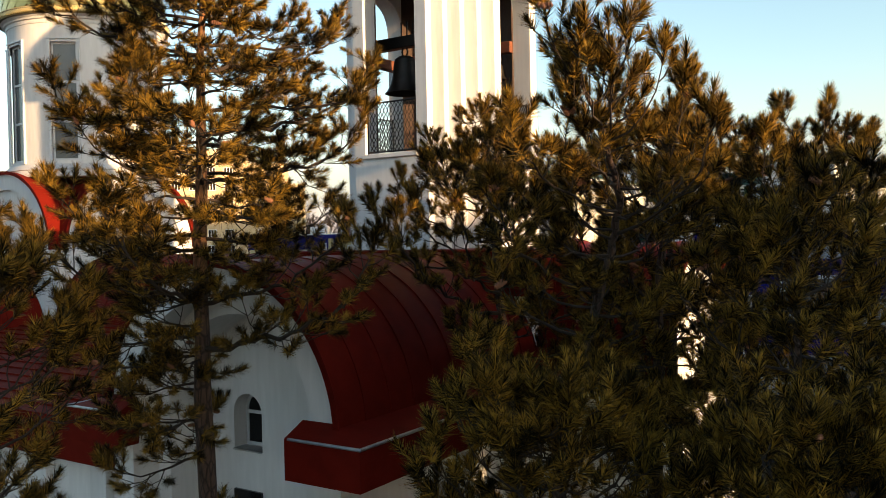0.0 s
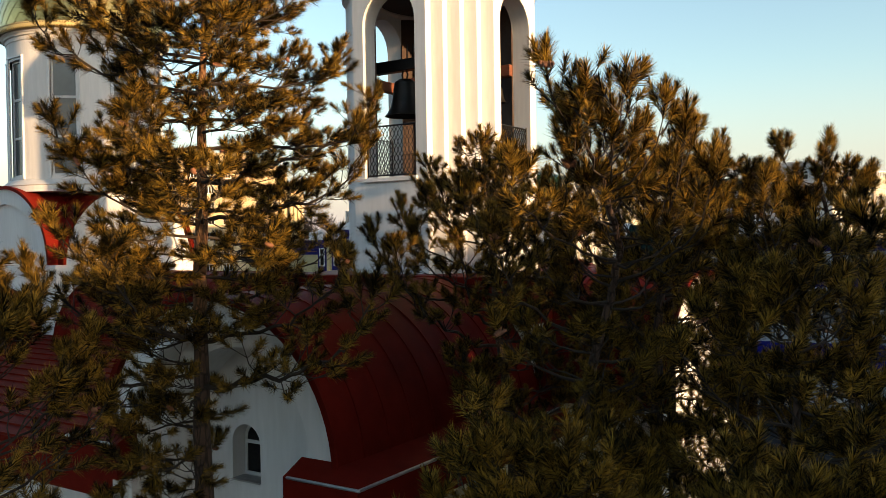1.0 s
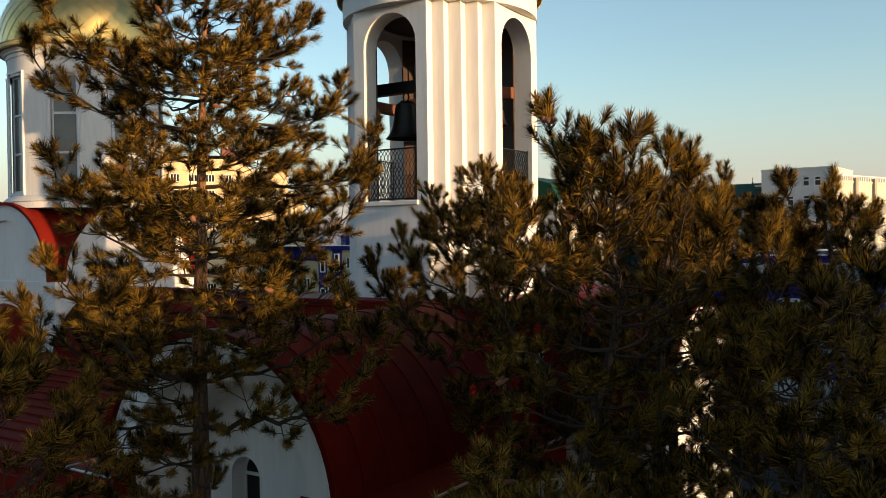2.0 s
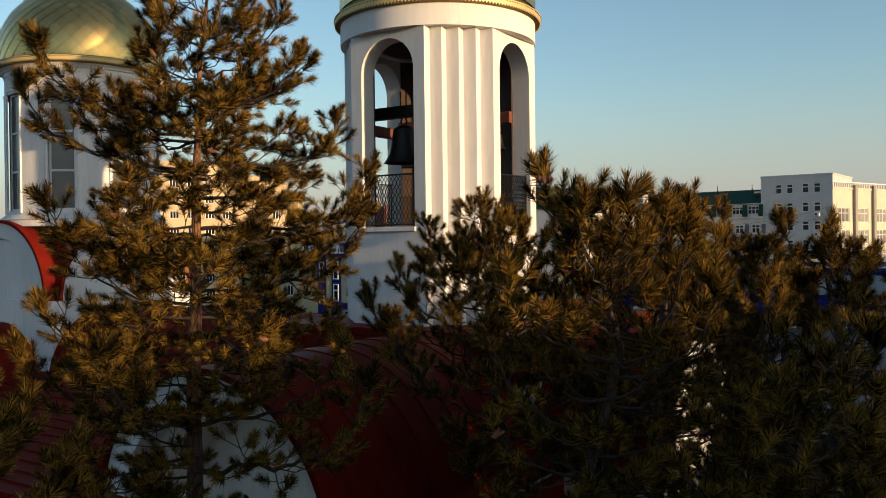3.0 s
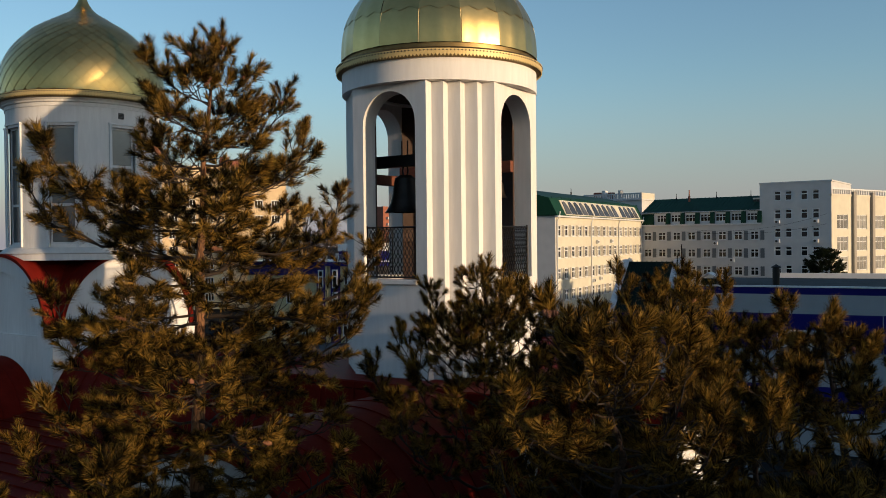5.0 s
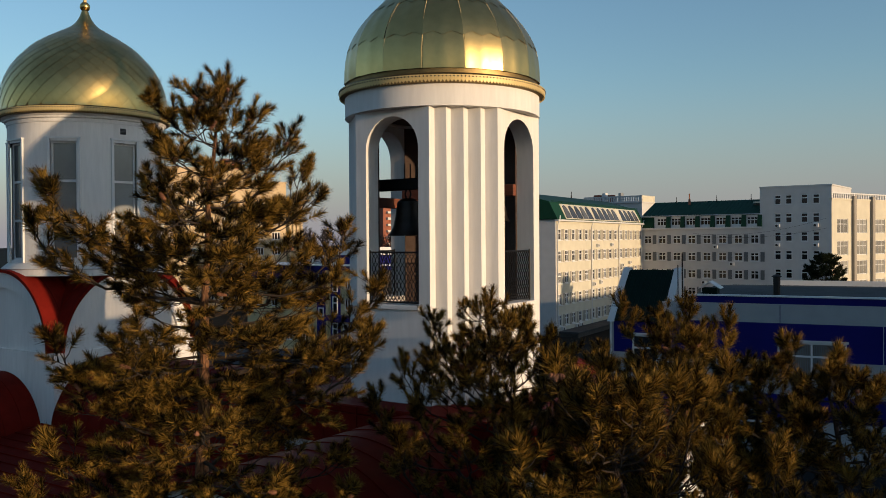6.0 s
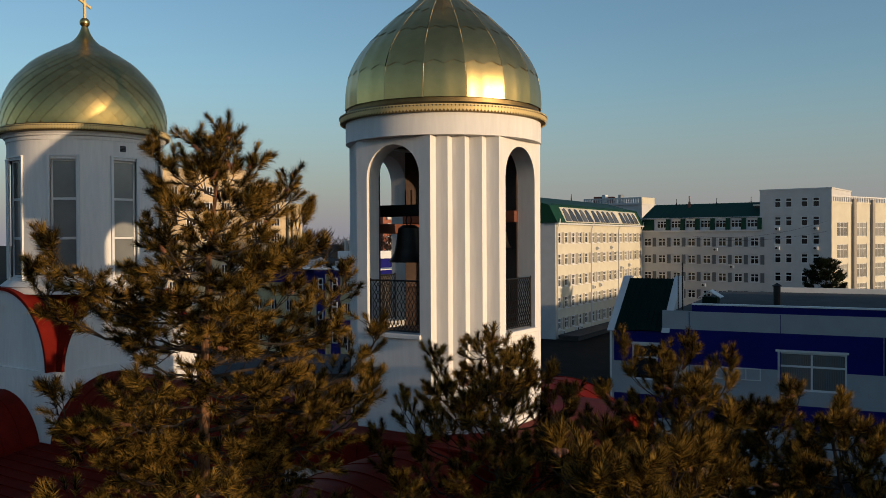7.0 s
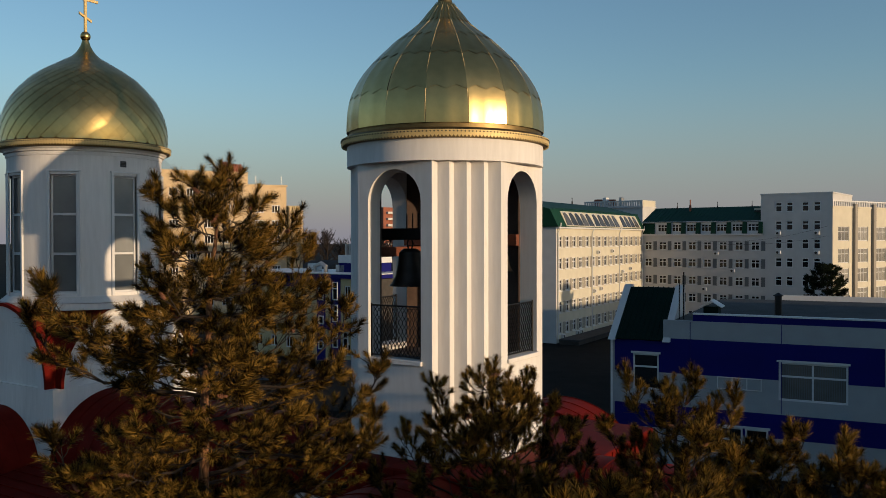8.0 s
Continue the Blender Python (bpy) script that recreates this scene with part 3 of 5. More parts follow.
def gable_arm(cx, r, y0, y1, spring=SPR, window=True):
    """A barrel-roofed arm that runs along y from its gable at y0, with a deep stepped niche."""
    part("side_wall", boxed(cx - r + 0.12, cx + r - 0.12, y0 + 1.9, y1, GZ, spring), PLASTER, church)
    bm = bmesh.new()
    arch_band(bm, cx, spring, r - 0.62, r - 0.08, y0, y0 + 0.55, GZ, sq=0.94)
    part("gable_arch", bm, PLASTER, church)
    bm = bmesh.new()
    arch_band(bm, cx, spring, r - 0.95, r - 0.1, y0 + 0.55, y0 + 1.45, GZ, sq=0.94)
    part("inner_arch", bm, PLASTER, church)
    bm = bmesh.new()
    if window:
        # wall of two halves round a deep round-headed opening
        wx, hr, sill_z, head = cx - 0.75, 0.36, 4.72, 5.42
        rr = r - 0.12
        th0 = math.acos((wx - cx) / rr)
        for s in (1, -1):
            arc = [th0 * k / 20 if s > 0 else math.pi - (math.pi - th0) * k / 20 for k in range(21)]
            loop = [(wx, GZ), (cx + s * rr, GZ)] + [(cx + rr * math.cos(t), spring + 0.94 * rr * math.sin(t)) for t in arc]
            loop += [(wx, head + hr)] + [(wx + s * hr * math.sin(math.pi / 2 * k / 8), head + hr * math.cos(math.pi / 2 * k / 8)) for k in range(1, 9)] + [(wx + s * hr, sill_z), (wx, sill_z)]
            prism(bm, [(x, y0 + 1.45, z) for x, z in loop], (0, 0.45, 0))
        part("niche_wall", bm, PLASTER, church)
        part("window_sill", boxed(wx - hr + 0.003, wx + hr - 0.003, y0 + 1.4, y0 + 1.72, sill_z + 0.002, sill_z + 0.03), STEEL, church)
        arched_window(church, wx, y0 + 1.78, sill_z + 0.03, 0.7, 1.03)
        part("lower_window", boxed(wx - 0.35, wx + 0.35, y0 + 1.4, y0 + 1.46, 2.6, 4.0), PANE, church)
    else:
        half_disc(bm, cx, spring, r - 0.12, y0 + 1.45, y0 + 1.9, GZ, sq=0.94)
        part("niche_wall", bm, PLASTER, church)
    barrel(church, cx, r, spring, y0 - 0.12, y1, 0.62, squash=0.95)
    for s in (-1, 1):
        hipped_eaves(church, cx + s * (r - 0.12), s, y0, y1, spring)


gable_arm(1.48, 2.76, -9.31, -2.95)
gable_arm(-17.8, 2.3, -9.3, -1.81, 5.4, False)

# arm on the sunny side, its gable facing +x
part("east_side_wall", boxed(4.06, 6.0, -2.55, 2.55, GZ, SPR), PLASTER, church)


def disc_x(name, r, x0, x1, base, cy=0.0, cz=SPR):
    bm = bmesh.new()
    prism(bm, [(x0, cy + r, base)] + [(x0, cy + r * math.cos(math.pi * k / 24), cz + r * math.sin(math.pi * k / 24)) for k in range(25)] + [(x0, cy - r, base)], (x1 - x0, 0, 0))
    return part(name, bm, PLASTER, church)


def band_x(name, r0, r1, x0, x1, base, cy=0.0, cz=SPR):
    bm = bmesh.new()
    arch_band(bm, cy, cz, r0, r1, x0, x1, base)
    for v in bm.verts:
        v.co = (v.co.y, v.co.x, v.co.z)
    return part(name, bm, PLASTER, church)


disc_x("niche_wall", 2.55, 6.0, 6.3, GZ)
band_x("gable_arch", 2.05, 2.6, 6.3, 6.8, GZ)
barrel(church, 0.0, 2.7, SPR, 4.06, 6.92, 0.62, "x")

# short arm behind the tower, its gable facing +y
part("rear_side_wall", boxed(-2.04, 3.24, 4.16, 5.9, GZ, SPR), PLASTER, church)
bm = bmesh.new()
half_disc(bm, 0.6, SPR, 2.64, 5.91, 6.1, GZ)
part("rear_gable", bm, PLASTER, church)
barrel(church, 0.6, 2.8, SPR, 4.16, 6.2, 0.62)

# nave between bell tower and main body, with its low aisle
part("nave_wall", boxed(-14.7, -2.96, -1.9, 3.0, GZ, SPR), PLASTER, church)
barrel(church, 0.55, 2.5, SPR, -14.7, -3.1, 0.65, "x")
part("aisle_wall", boxed(-15.0, -1.3, -8.6, -1.91, GZ, 4.75), PLASTER, church)
bm = bmesh.new()
prism(bm, [(-15.2, -8.95, 5.1), (-15.2, -1.92, 6.0), (-15.2, -1.92, 5.9), (-15.2, -8.95, 4.95)], (13.9, 0, 0))
aisle = part("aisle_roof", bm, RED, church, "low red sheet-metal roof with close seams")
for i in range(16):
    y = -8.9 + 6.9 * i / 15
    z = 5.1 + 0.9 * (y + 8.95) / 7.03
    part("seam", boxed(-15.2, -1.3, y - 0.02, y + 0.02, z, z + 0.045), RED, aisle)
cornice(church, -15.2, -1.3, -9.1, -8.61, 4.97, 0.62)
for i in range(7):
    x = -14.5 + 2.0 * i
    part("pilaster", boxed(x - 0.25, x + 0.25, -8.78, -8.6, GZ, 4.34), PLASTER, church)

# main body: square with a round gable on each side, drum and onion dome
MX, MY, MA, MR, MS = -17.8, 1.29, 3.1, 2.85, 8.42
part("main_wall", boxed(MX - MA, MX + MA, MY - MA, MY + MA, GZ, MS), PLASTER, church)
for k in range(4):
    bm = bmesh.new()
    arch_band(bm, 0, MS, 2.2, 2.76, -MA, -MA + 0.35, MS - 0.001)
    half_disc(bm, 0, MS, 2.3, -MA + 0.12, -MA + 0.45, MS)
    part("round_gable", bm, PLASTER, church).matrix_basis = pose(MX, MY, 0, 0, 0, 90 * k)
barrel(church, MX, MR, MS, MY - MA - 0.1, MY + MA + 0.1, 0.75, "y", "cross_vault_roof")
barrel(church, MY, MR, MS, MX - MA - 0.1, MX + MA + 0.1, 0.75, "x", "cross_vault_roof")

DX, DY = -17.3, 1.29
DR = 2.75
drum_az = 6.2 - CT
bm = bmesh.new()
ring_wall(bm, 2.2, 2.98, 11.04, 11.26, at=(DX, DY))
part("drum_plinth", bm, PLASTER, church)
bm = bmesh.new()
lathe(bm, [(2.98, 11.26), (3.01, 11.29), (2.76, 11.5), (2.4, 11.5)], 64, at=(DX, DY))
part("drum_ledge", bm, PLASTER_OLD, church)
bm = bmesh.new()
lathe(bm, [(0, 11.3), (2.4, 11.3), (2.4, 11.42), (0, 11.42)], 32, at=(DX, DY))
part("drum_floor", bm, DARK, church)
HW = 0.46  # half width of a drum window
half_a = math.degrees(math.asin(HW / DR))
W0, W1 = 11.62, 15.86
for k in range(8):
    az = drum_az + 45 * k
    bm = bmesh.new()
    lathe(bm, [(DR - 0.3, 11.5), (DR, 11.5), (DR, 16.55), (DR - 0.3, 16.55), (DR - 0.3, 11.5)], 10, half_a, 45 - half_a)
    part("drum_pier", bm, PLASTER, church).matrix_basis = pose(DX, DY, 0, 0, 0, az)
    for name, a, b in (("drum_apron", 11.5, W0), ("drum_lintel", W1, 16.55)):
        bm = bmesh.new()
        lathe(bm, [(DR - 0.3, a), (DR, a), (DR, b), (DR - 0.3, b), (DR - 0.3, a)], 6, -half_a, half_a)
        part(name, bm, PLASTER, church).matrix_basis = pose(DX, DY, 0, 0, 0, az)
    yf = -DR * math.cos(radians(half_a))
    bm = bmesh.new()
    for x0, x1, za, zb in ((-HW, -HW + 0.07, W0, W1), (HW - 0.07, HW, W0, W1), (-HW + 0.07, HW - 0.07, W0, W0 + 0.07), (-HW + 0.07, HW - 0.07, W1 - 0.07, W1)):
        box(bm, x0, x1, yf + 0.1, yf + 0.18, za, zb)
    for q in (1, 2):
        zc = W0 + (W1 - W0) * q / 3
        box(bm, -HW + 0.07, HW - 0.07, yf + 0.1, yf + 0.18, zc - 0.04, zc + 0.04)
    box(bm, -HW - 0.1, -HW - 0.002, yf - 0.05, yf + 0.02, W0 - 0.1, W1 + 0.1)
    box(bm, HW + 0.002, HW + 0.1, yf - 0.05, yf + 0.02, W0 - 0.1, W1 + 0.1)
    box(bm, -HW - 0.12, HW + 0.12, yf - 0.07, yf + 0.02, W1 + 0.1, W1 + 0.15)
    win = part("drum_window", bm, PVC, church, "tall three-light window with white frame")
    win.matrix_basis = pose(DX, DY, 0, 0, 0, az)
    for q in range(3):
        za, zb = W0 + (W1 - W0) * q / 3 + 0.05, W0 + (W1 - W0) * (q + 1) / 3 - 0.05
        part("pane", boxed(-HW + 0.06, HW - 0.06, yf + 0.13, yf + 0.15, za, zb), DRUM_PANE, win)
vent = part("vent_grille", boxed(-0.11, 0.11, -DR - 0.03, -DR + 0.05, 16.18, 16.4, w=0.01), PANEL_GREY, church, "small square vent grille")
vent.matrix_basis = pose(DX, DY, 0, 0, 0, drum_az + 43)
for i in range(4):
    slat = part("slat", boxed(-0.1, 0.1, -DR - 0.045, -DR - 0.031, 16.205 + 0.05 * i, 16.23 + 0.05 * i), IRON, vent)
bm = bmesh.new()
lathe(bm, [(2.2, 16.55), (2.78, 16.55), (2.79, 16.68), (2.85, 16.7), (2.87, 16.76), (2.94, 16.8), (2.96, 16.84), (2.2, 16.84)], 72, at=(DX, DY))
part("drum_cornice", bm, PLASTER, church)
bm = bmesh.new()
lathe(bm, [(0, 15.9), (2.4, 15.9), (2.4, 16.0), (0, 16.0)], 32, at=(DX, DY))
part("drum_ceiling", bm, PLASTER_OLD, church)
bm = bmesh.new()
lathe(bm, [(2.6, 16.84), (3.06, 16.84), (3.1, 16.95), (3.08, 17.06), (3.0, 17.12), (2.6, 17.2)], 72, at=(DX, DY))
part("eaves_ring", bm, GOLD_DARK, church)
trim_ring(church, 3.128, 16.87, 17.07, 200, at=(DX, DY))
rows = [(2.97, 17.1), (2.98, 17.45), (2.965, 17.8), (2.89, 18.2), (2.73, 18.6), (2.5, 19.0), (2.2, 19.35), (1.85, 19.7), (1.42, 20.0), (1.0, 20.25), (0.66, 20.47), (0.4, 20.7), (0.24, 20.95), (0.15, 21.2)]
prof2 = smooth_profile(rows)
bm = bmesh.new()
lathe(bm, [(r - 0.03, z) for r, z in prof2], 64, at=(DX, DY))
dome2 = part("dome", bm, GOLD, church, "gilded onion dome covered with diamond tiles")
cross_on(church, 21.37, (DX, DY), 1.0, 90)
# diamond tiles in staggered rows, heights following the curve
COLS = 34
arc = [0.0]
for (r0, za), (r1, zb) in zip(prof2, prof2[1:]):
    arc.append(arc[-1] + math.hypot(r1 - r0, zb - za))


def on_dome(s):
    for i in range(len(arc) - 1):
        if s <= arc[i + 1]:
            f = (s - arc[i]) / (arc[i + 1] - arc[i])
            (ra, za), (rb, zb) = prof2[i], prof2[i + 1]
            return ra + (rb - ra) * f, za + (zb - za) * f
    return prof2[-1]


s_at, row = 0.1, 0
while row < 19:
    r, _ = on_dome(s_at)
    step = max(0.2, 2 * math.pi * r / COLS * 0.5)
    bm = bmesh.new()
    wa = math.pi / COLS * 0.97
    n = 4
    grid = []
    for i in range(n + 1):
        rowv = []
        for j in range(n + 1):
            p, q = i / n, j / n  # the two edge directions of a diamond
            u, v = (p - q), (p + q)
            rr, z = on_dome(min(max(s_at - step + v * step, 0.02), arc[-1]))
            lift = 0.004 + 0.026 * (1 - v / 2)
            a = u * wa
            rowv.append(bm.verts.new(((rr + lift) * math.sin(a), -(rr + lift) * math.cos(a), z)))
        grid.append(rowv)
    for i in range(n):
        for j in range(n):
            f = bm.faces.new((grid[i][j], grid[i + 1][j], grid[i + 1][j + 1], grid[i][j + 1]))
            f.smooth = True
    first = part("dome_tile", bm, GOLD, dome2)
    for k in range(COLS):
        o = first if k == 0 else part("dome_tile", first.data, GOLD, dome2)
        o.matrix_basis = pose(DX, DY, 0, 0, 0, 360 / COLS * (k + 0.5 * (row % 2)))
    s_at += step
    row += 1


# ---- background buildings ----
def local_thing(name, label, category, at, way, kind="", group=""):
    """An Empty whose local x runs along way; local -y faces the viewer's side."""
    return thing(name, label, category, (at[0], at[1], 0), math.degrees(math.atan2(way[1], way[0])), group, kind)


def pierced_wall(bm, x0, x1, z0, z1, y0, y1, holes):
    """One closed wall with rectangular openings (x0, x1, z0, z1) right through it, on a shared grid."""
    xs = sorted({x0, x1, *(h[0] for h in holes), *(h[1] for h in holes)})
    zs = sorted({z0, z1, *(h[2] for h in holes), *(h[3] for h in holes)})
    made = {}

    def v(i, k, y):
        if (i, k, y) not in made:
            made[i, k, y] = bm.verts.new((xs[i], y, zs[k]))
        return made[i, k, y]

    def full(i, k):
        if not (0 <= i < len(xs) - 1 and 0 <= k < len(zs) - 1):
            return False
        x, z = (xs[i] + xs[i + 1]) / 2, (zs[k] + zs[k + 1]) / 2
        return not any(h[0] < x < h[1] and h[2] < z < h[3] for h in holes)

    for i in range(len(xs) - 1):
        for k in range(len(zs) - 1):
            if not full(i, k):
                continue
            bm.faces.new((v(i, k, y0), v(i + 1, k, y0), v(i + 1, k + 1, y0), v(i, k + 1, y0)))
            bm.faces.new((v(i, k + 1, y1), v(i + 1, k + 1, y1), v(i + 1, k, y1), v(i, k, y1)))
            for di, dk, a, b in ((-1, 0, (i, k), (i, k + 1)), (1, 0, (i + 1, k + 1), (i + 1, k)), (0, -1, (i + 1, k), (i, k)), (0, 1, (i, k + 1), (i + 1, k + 1))):
                if not full(i + di, k + dk):
                    bm.faces.new((v(*a, y0), v(*b, y0), v(*b, y1), v(*a, y1)))


def window_mesh(w, h, cols, rows, bar=0.13):
    """A frame with its bars, and one pane behind it."""
    bm = bmesh.new()
    xs = [-w / 2 + bar * 0.5 + (w - bar) * c / cols for c in range(cols + 1)]
    cut = [0.0] + ([0.64] if rows == 2 else [r / rows for r in range(1, rows)]) + [1.0]
    zs = [bar * 0.5 + (h - bar) * c for c in cut]
    holes = [(xs[c] + bar / 2, xs[c + 1] - bar / 2, zs[r] + bar / 2, zs[r + 1] - bar / 2) for c in range(cols) for r in range(len(zs) - 1)]
    pierced_wall(bm, -w / 2, w / 2, 0, h, -0.05, 0.05, holes)
    bmesh.ops.recalc_face_normals(bm, faces=bm.faces)
    me = bpy.data.meshes.new("window")
    bm.to_mesh(me)
    bm.free()
    bm = bmesh.new()
    box(bm, -w / 2 + bar / 2, w / 2 - bar / 2, 0.0, 0.03, bar / 2, h - bar / 2)
    pm = bpy.data.meshes.new("pane")
    bm.to_mesh(pm)
    bm.free()
    return me, pm


def put_window(parent, meshes, x, y, z, turn=0.0, glass=None):
    win = part("window", meshes[0], PVC, parent)
    win.matrix_basis = pose(x, y, z, 0, 0, turn)
    part("pane", meshes[1], glass or PANE, win)
    return win


def facade(parent, x0, x1, z0, z1, y, wins, meshes, mat_wall, size, glass=None, thick=0.35):
    """A wall at local y with window openings at (x, z) of that size, and a dark core behind."""
    w, h = size
    bm = bmesh.new()
    pierced_wall(bm, x0, x1, z0, z1, y, y + thick, [(x - w / 2, x + w / 2, z, z + h) for x, z in wins])
    part("wall", bm, mat_wall, parent)
    for x, z in wins:
        put_window(parent, meshes, x, y + 0.16, z, glass=glass)


E2 = (0.79, -0.613)
W_CROSS = window_mesh(1.5, 1.75, 2, 2, 0.16)
W_HALL = window_mesh(1.5, 1.58, 2, 2, 0.14)
W_BLOCK = window_mesh(1.2, 1.75, 1, 2, 0.17)
W_BIG = window_mesh(3.6, 2.5, 3, 2, 0.11)
ROWS5 = [-0.98, 2.22, 5.52, 8.82, 12.12]
P0, P1 = (18.0, 127.0), (40.0, 164.0)


def ac_unit(parent, x, z, y=-0.45):
    u = part("air_conditioner", boxed(x - 0.42, x + 0.42, y, y + 0.4, z, z + 0.6, w=0.03), PVC, parent, "white outdoor air-conditioning unit")
    bm = bmesh.new()
    lathe(bm, [(0.0, 0), (0.22, 0), (0.22, 0.02), (0, 0.02)], 14)
    f = part("fan_grille", bm, DARK, u)
    f.matrix_basis = pose(x - 0.1, y - 0.005, z + 0.3, 90, 0, 0)


def stack(parent, x, y, z, h, m, fat=0.2):
    """A slim roof stack with a cap on a collar."""
    bm = bmesh.new()
    lathe(bm, [(0.0, z - 0.6), (fat, z - 0.6), (fat, z + h * 0.45), (fat * 0.5, z + h * 0.5), (fat * 0.5, z + h), (fat * 0.9, z + h), (0, z + h + 0.15)], 10, at=(x, y))
    part("roof_stack", bm, m, parent, "slim roof vent stack")


# long sunlit wing: local x runs away from the viewer, its face is local -y
wing = local_thing("academic_wing", "cream five-storey wing with green mansard roof in evening sun", "building", P0, (0.511, 0.8595))
LEN = 43.0
xs = [1.35 + 2.9 * i + (0.15 if i > 4 else 0) + (0.1 if i > 9 else 0) for i in range(15)]
facade(wing, 0, LEN, GZ, 15.3, 0, [(x, z) for x in xs for z in ROWS5], W_CROSS, FACADE, (1.5, 1.75))
sill = boxed(-0.9, 0.9, -0.14, -0.004, -0.1, 0.0)
sill_mesh = bpy.data.meshes.new("window_sill")
sill.to_mesh(sill_mesh)
sill.free()
panel = boxed(-0.33, 0.33, -0.04, -0.004, 0.0, 1.75)
panel_mesh = bpy.data.meshes.new("shutter_panel")
panel.to_mesh(panel_mesh)
panel.free()
for x in xs:
    for z in ROWS5:
        part("window_sill", sill_mesh, PVC, wing).matrix_basis = pose(x, 0, z)
        if x < LEN - 3:
            part("shutter_panel", panel_mesh, PANEL_BEIGE, wing).matrix_basis = pose(x + 1.45, 0, z)
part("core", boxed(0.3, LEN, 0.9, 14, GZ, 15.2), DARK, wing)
part("end_wall", boxed(-0.3, 0.0, 0, 14.3, GZ, 15.3), FACADE_SHADED, wing)
part("end_roof_fall", boxed(-0.62, -0.3, 0.3, 14.0, 15.3, 15.6), GREEN_ROOF, wing)
for x in (0.2, 14.95, 29.0, 42.6):
    bm = bmesh.new()
    tube(bm, [(x, -0.6, 15.9), (x, -0.5, 15.2), (x, -0.14, 14.4), (x, -0.14, GZ + 0.6), (x, -0.5, GZ + 0.3)], 0.09, 6)
    part("downpipe", bm, PVC, wing)
bm = bmesh.new()
prism(bm, [(-0.6, -0.5, 15.3), (-0.6, 0.9, 18.0), (-0.6, 7, 19.7), (-0.6, 13.4, 18.0), (-0.6, 14.8, 15.3)], (LEN + 0.6, 0, 0))
roof = part("mansard_roof", bm, GREEN_ROOF, wing, "green metal mansard roof")


def slope(x, f, out=0.0):
    """A point on the steep lower slope: f runs from its foot to its top, out stands off it."""
    return (x, -0.5 + 1.4 * f - 0.887 * out, 15.3 + 2.7 * f + 0.46 * out)


bm = bmesh.new()
prism(bm, [slope(2.9, 0.04, -0.05), slope(2.9, 0.9, -0.05), slope(LEN - 2.2, 0.9, -0.05), slope(LEN - 2.2, 0.04, -0.05)], (0, -0.10, 0.052))
band = part("dormer_band", bm, FACADE, wing, "cream glazed mansard band")
leaf = [(0.0, 0.08), (2.25, 0.08), (2.15, 0.4), (1.9, 0.66), (1.45, 0.82), (0.85, 0.85), (0.4, 0.78)]
for x in [3.2 + 2.42 * i for i in range(5)] + [16.0 + 2.5 * i for i in range(5)] + [30.2 + 2.5 * i for i in range(4)]:
    bm = bmesh.new()
    prism(bm, [slope(x + px, pf, 0.02) for px, pf in leaf], (0, -0.1, 0.052))
    part("dormer_panel", bm, DORMER_GLASS, band)
    bm = bmesh.new()
    tube(bm, [slope(x + px, pf, 0.12) for px, pf in leaf[1:]], 0.07, 4)
    part("dormer_arch", bm, PVC, band)
part("eave_board", boxed(-0.5, LEN, -0.62, -0.02, 15.05, 15.28), PVC, wing)
bm = bmesh.new()
tube(bm, [(0, 0.8, 18.15), (LEN, 0.8, 18.15)], 0.05, 5)
for i in range(12):
    tube(bm, [(0.5 + 3.8 * i, 0.95, 17.8), (0.5 + 3.8 * i, 0.8, 18.2)], 0.04, 4)
part("snow_guard", bm, GREEN_ROOF, wing)
stack(wing, 8.0, 7.0, 19.7, 1.7, BRICK, 0.3)
stack(wing, 24.0, 7.0, 19.7, 1.0, IRON, 0.12)
part("annex_roof", boxed(-1, 30, -4.0, -0.7, -1.75, -1.5), ROOF_FELT, wing)
part("annex_wall", boxed(-0.8, 29.8, -3.8, -0.7, GZ, -1.75), DARK, wing)

# cross wing in shade, facing the viewer
hall = local_thing("academic_hall", "pale grey wing with green roof and wide windows in shade", "building", P1, E2)
HL = 22.86
rows = [1.6, 4.85, 8.1, 11.3]
xs = [1.27 + 2.9 * i for i in range(8)]
facade(hall, 0, HL, GZ, 14.3, 0, [(x, z) for x in xs for z in [-1.6] + rows], W_HALL, FACADE_SHADED, (1.5, 1.58))
for x in xs:
    for z in rows:
        part("grey_panel", boxed(x + 1.05, x + 1.75, -0.05, -0.004, z - 0.05, z + 1.65), PANEL_GREY, hall)
        part("window_sill", boxed(x - 0.85, x + 0.85, -0.12, -0.004, z - 0.09, z - 0.005), PVC, hall)
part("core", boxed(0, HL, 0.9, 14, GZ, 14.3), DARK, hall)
part("cornice", boxed(-0.1, HL, -0.3, -0.004, 14.05, 14.3), PVC, hall)
dormers = [(4.0 + 2.85 * i, 14.75) for i in range(7)]
facade(hall, 0, HL, 14.32, 16.5, 0.3, dormers, window_mesh(1.95, 1.4, 3, 2, 0.12), PVC, (1.95, 1.4))
bm = bmesh.new()
prism(bm, [(-0.2, 0.05, 16.5), (-0.2, 7, 19.5), (-0.2, 14, 16.5)], (HL + 0.2, 0, 0))
hroof = part("roof", bm, GREEN_ROOF, hall, "green metal roof")
bm = bmesh.new()
prism(bm, [(0.0, -0.3, 14.35), (0.0, 0.28, 16.4), (0.0, 0.28, 14.35)], (2.5, 0, 0))
part("roof_fall", bm, GREEN_ROOF, hall)
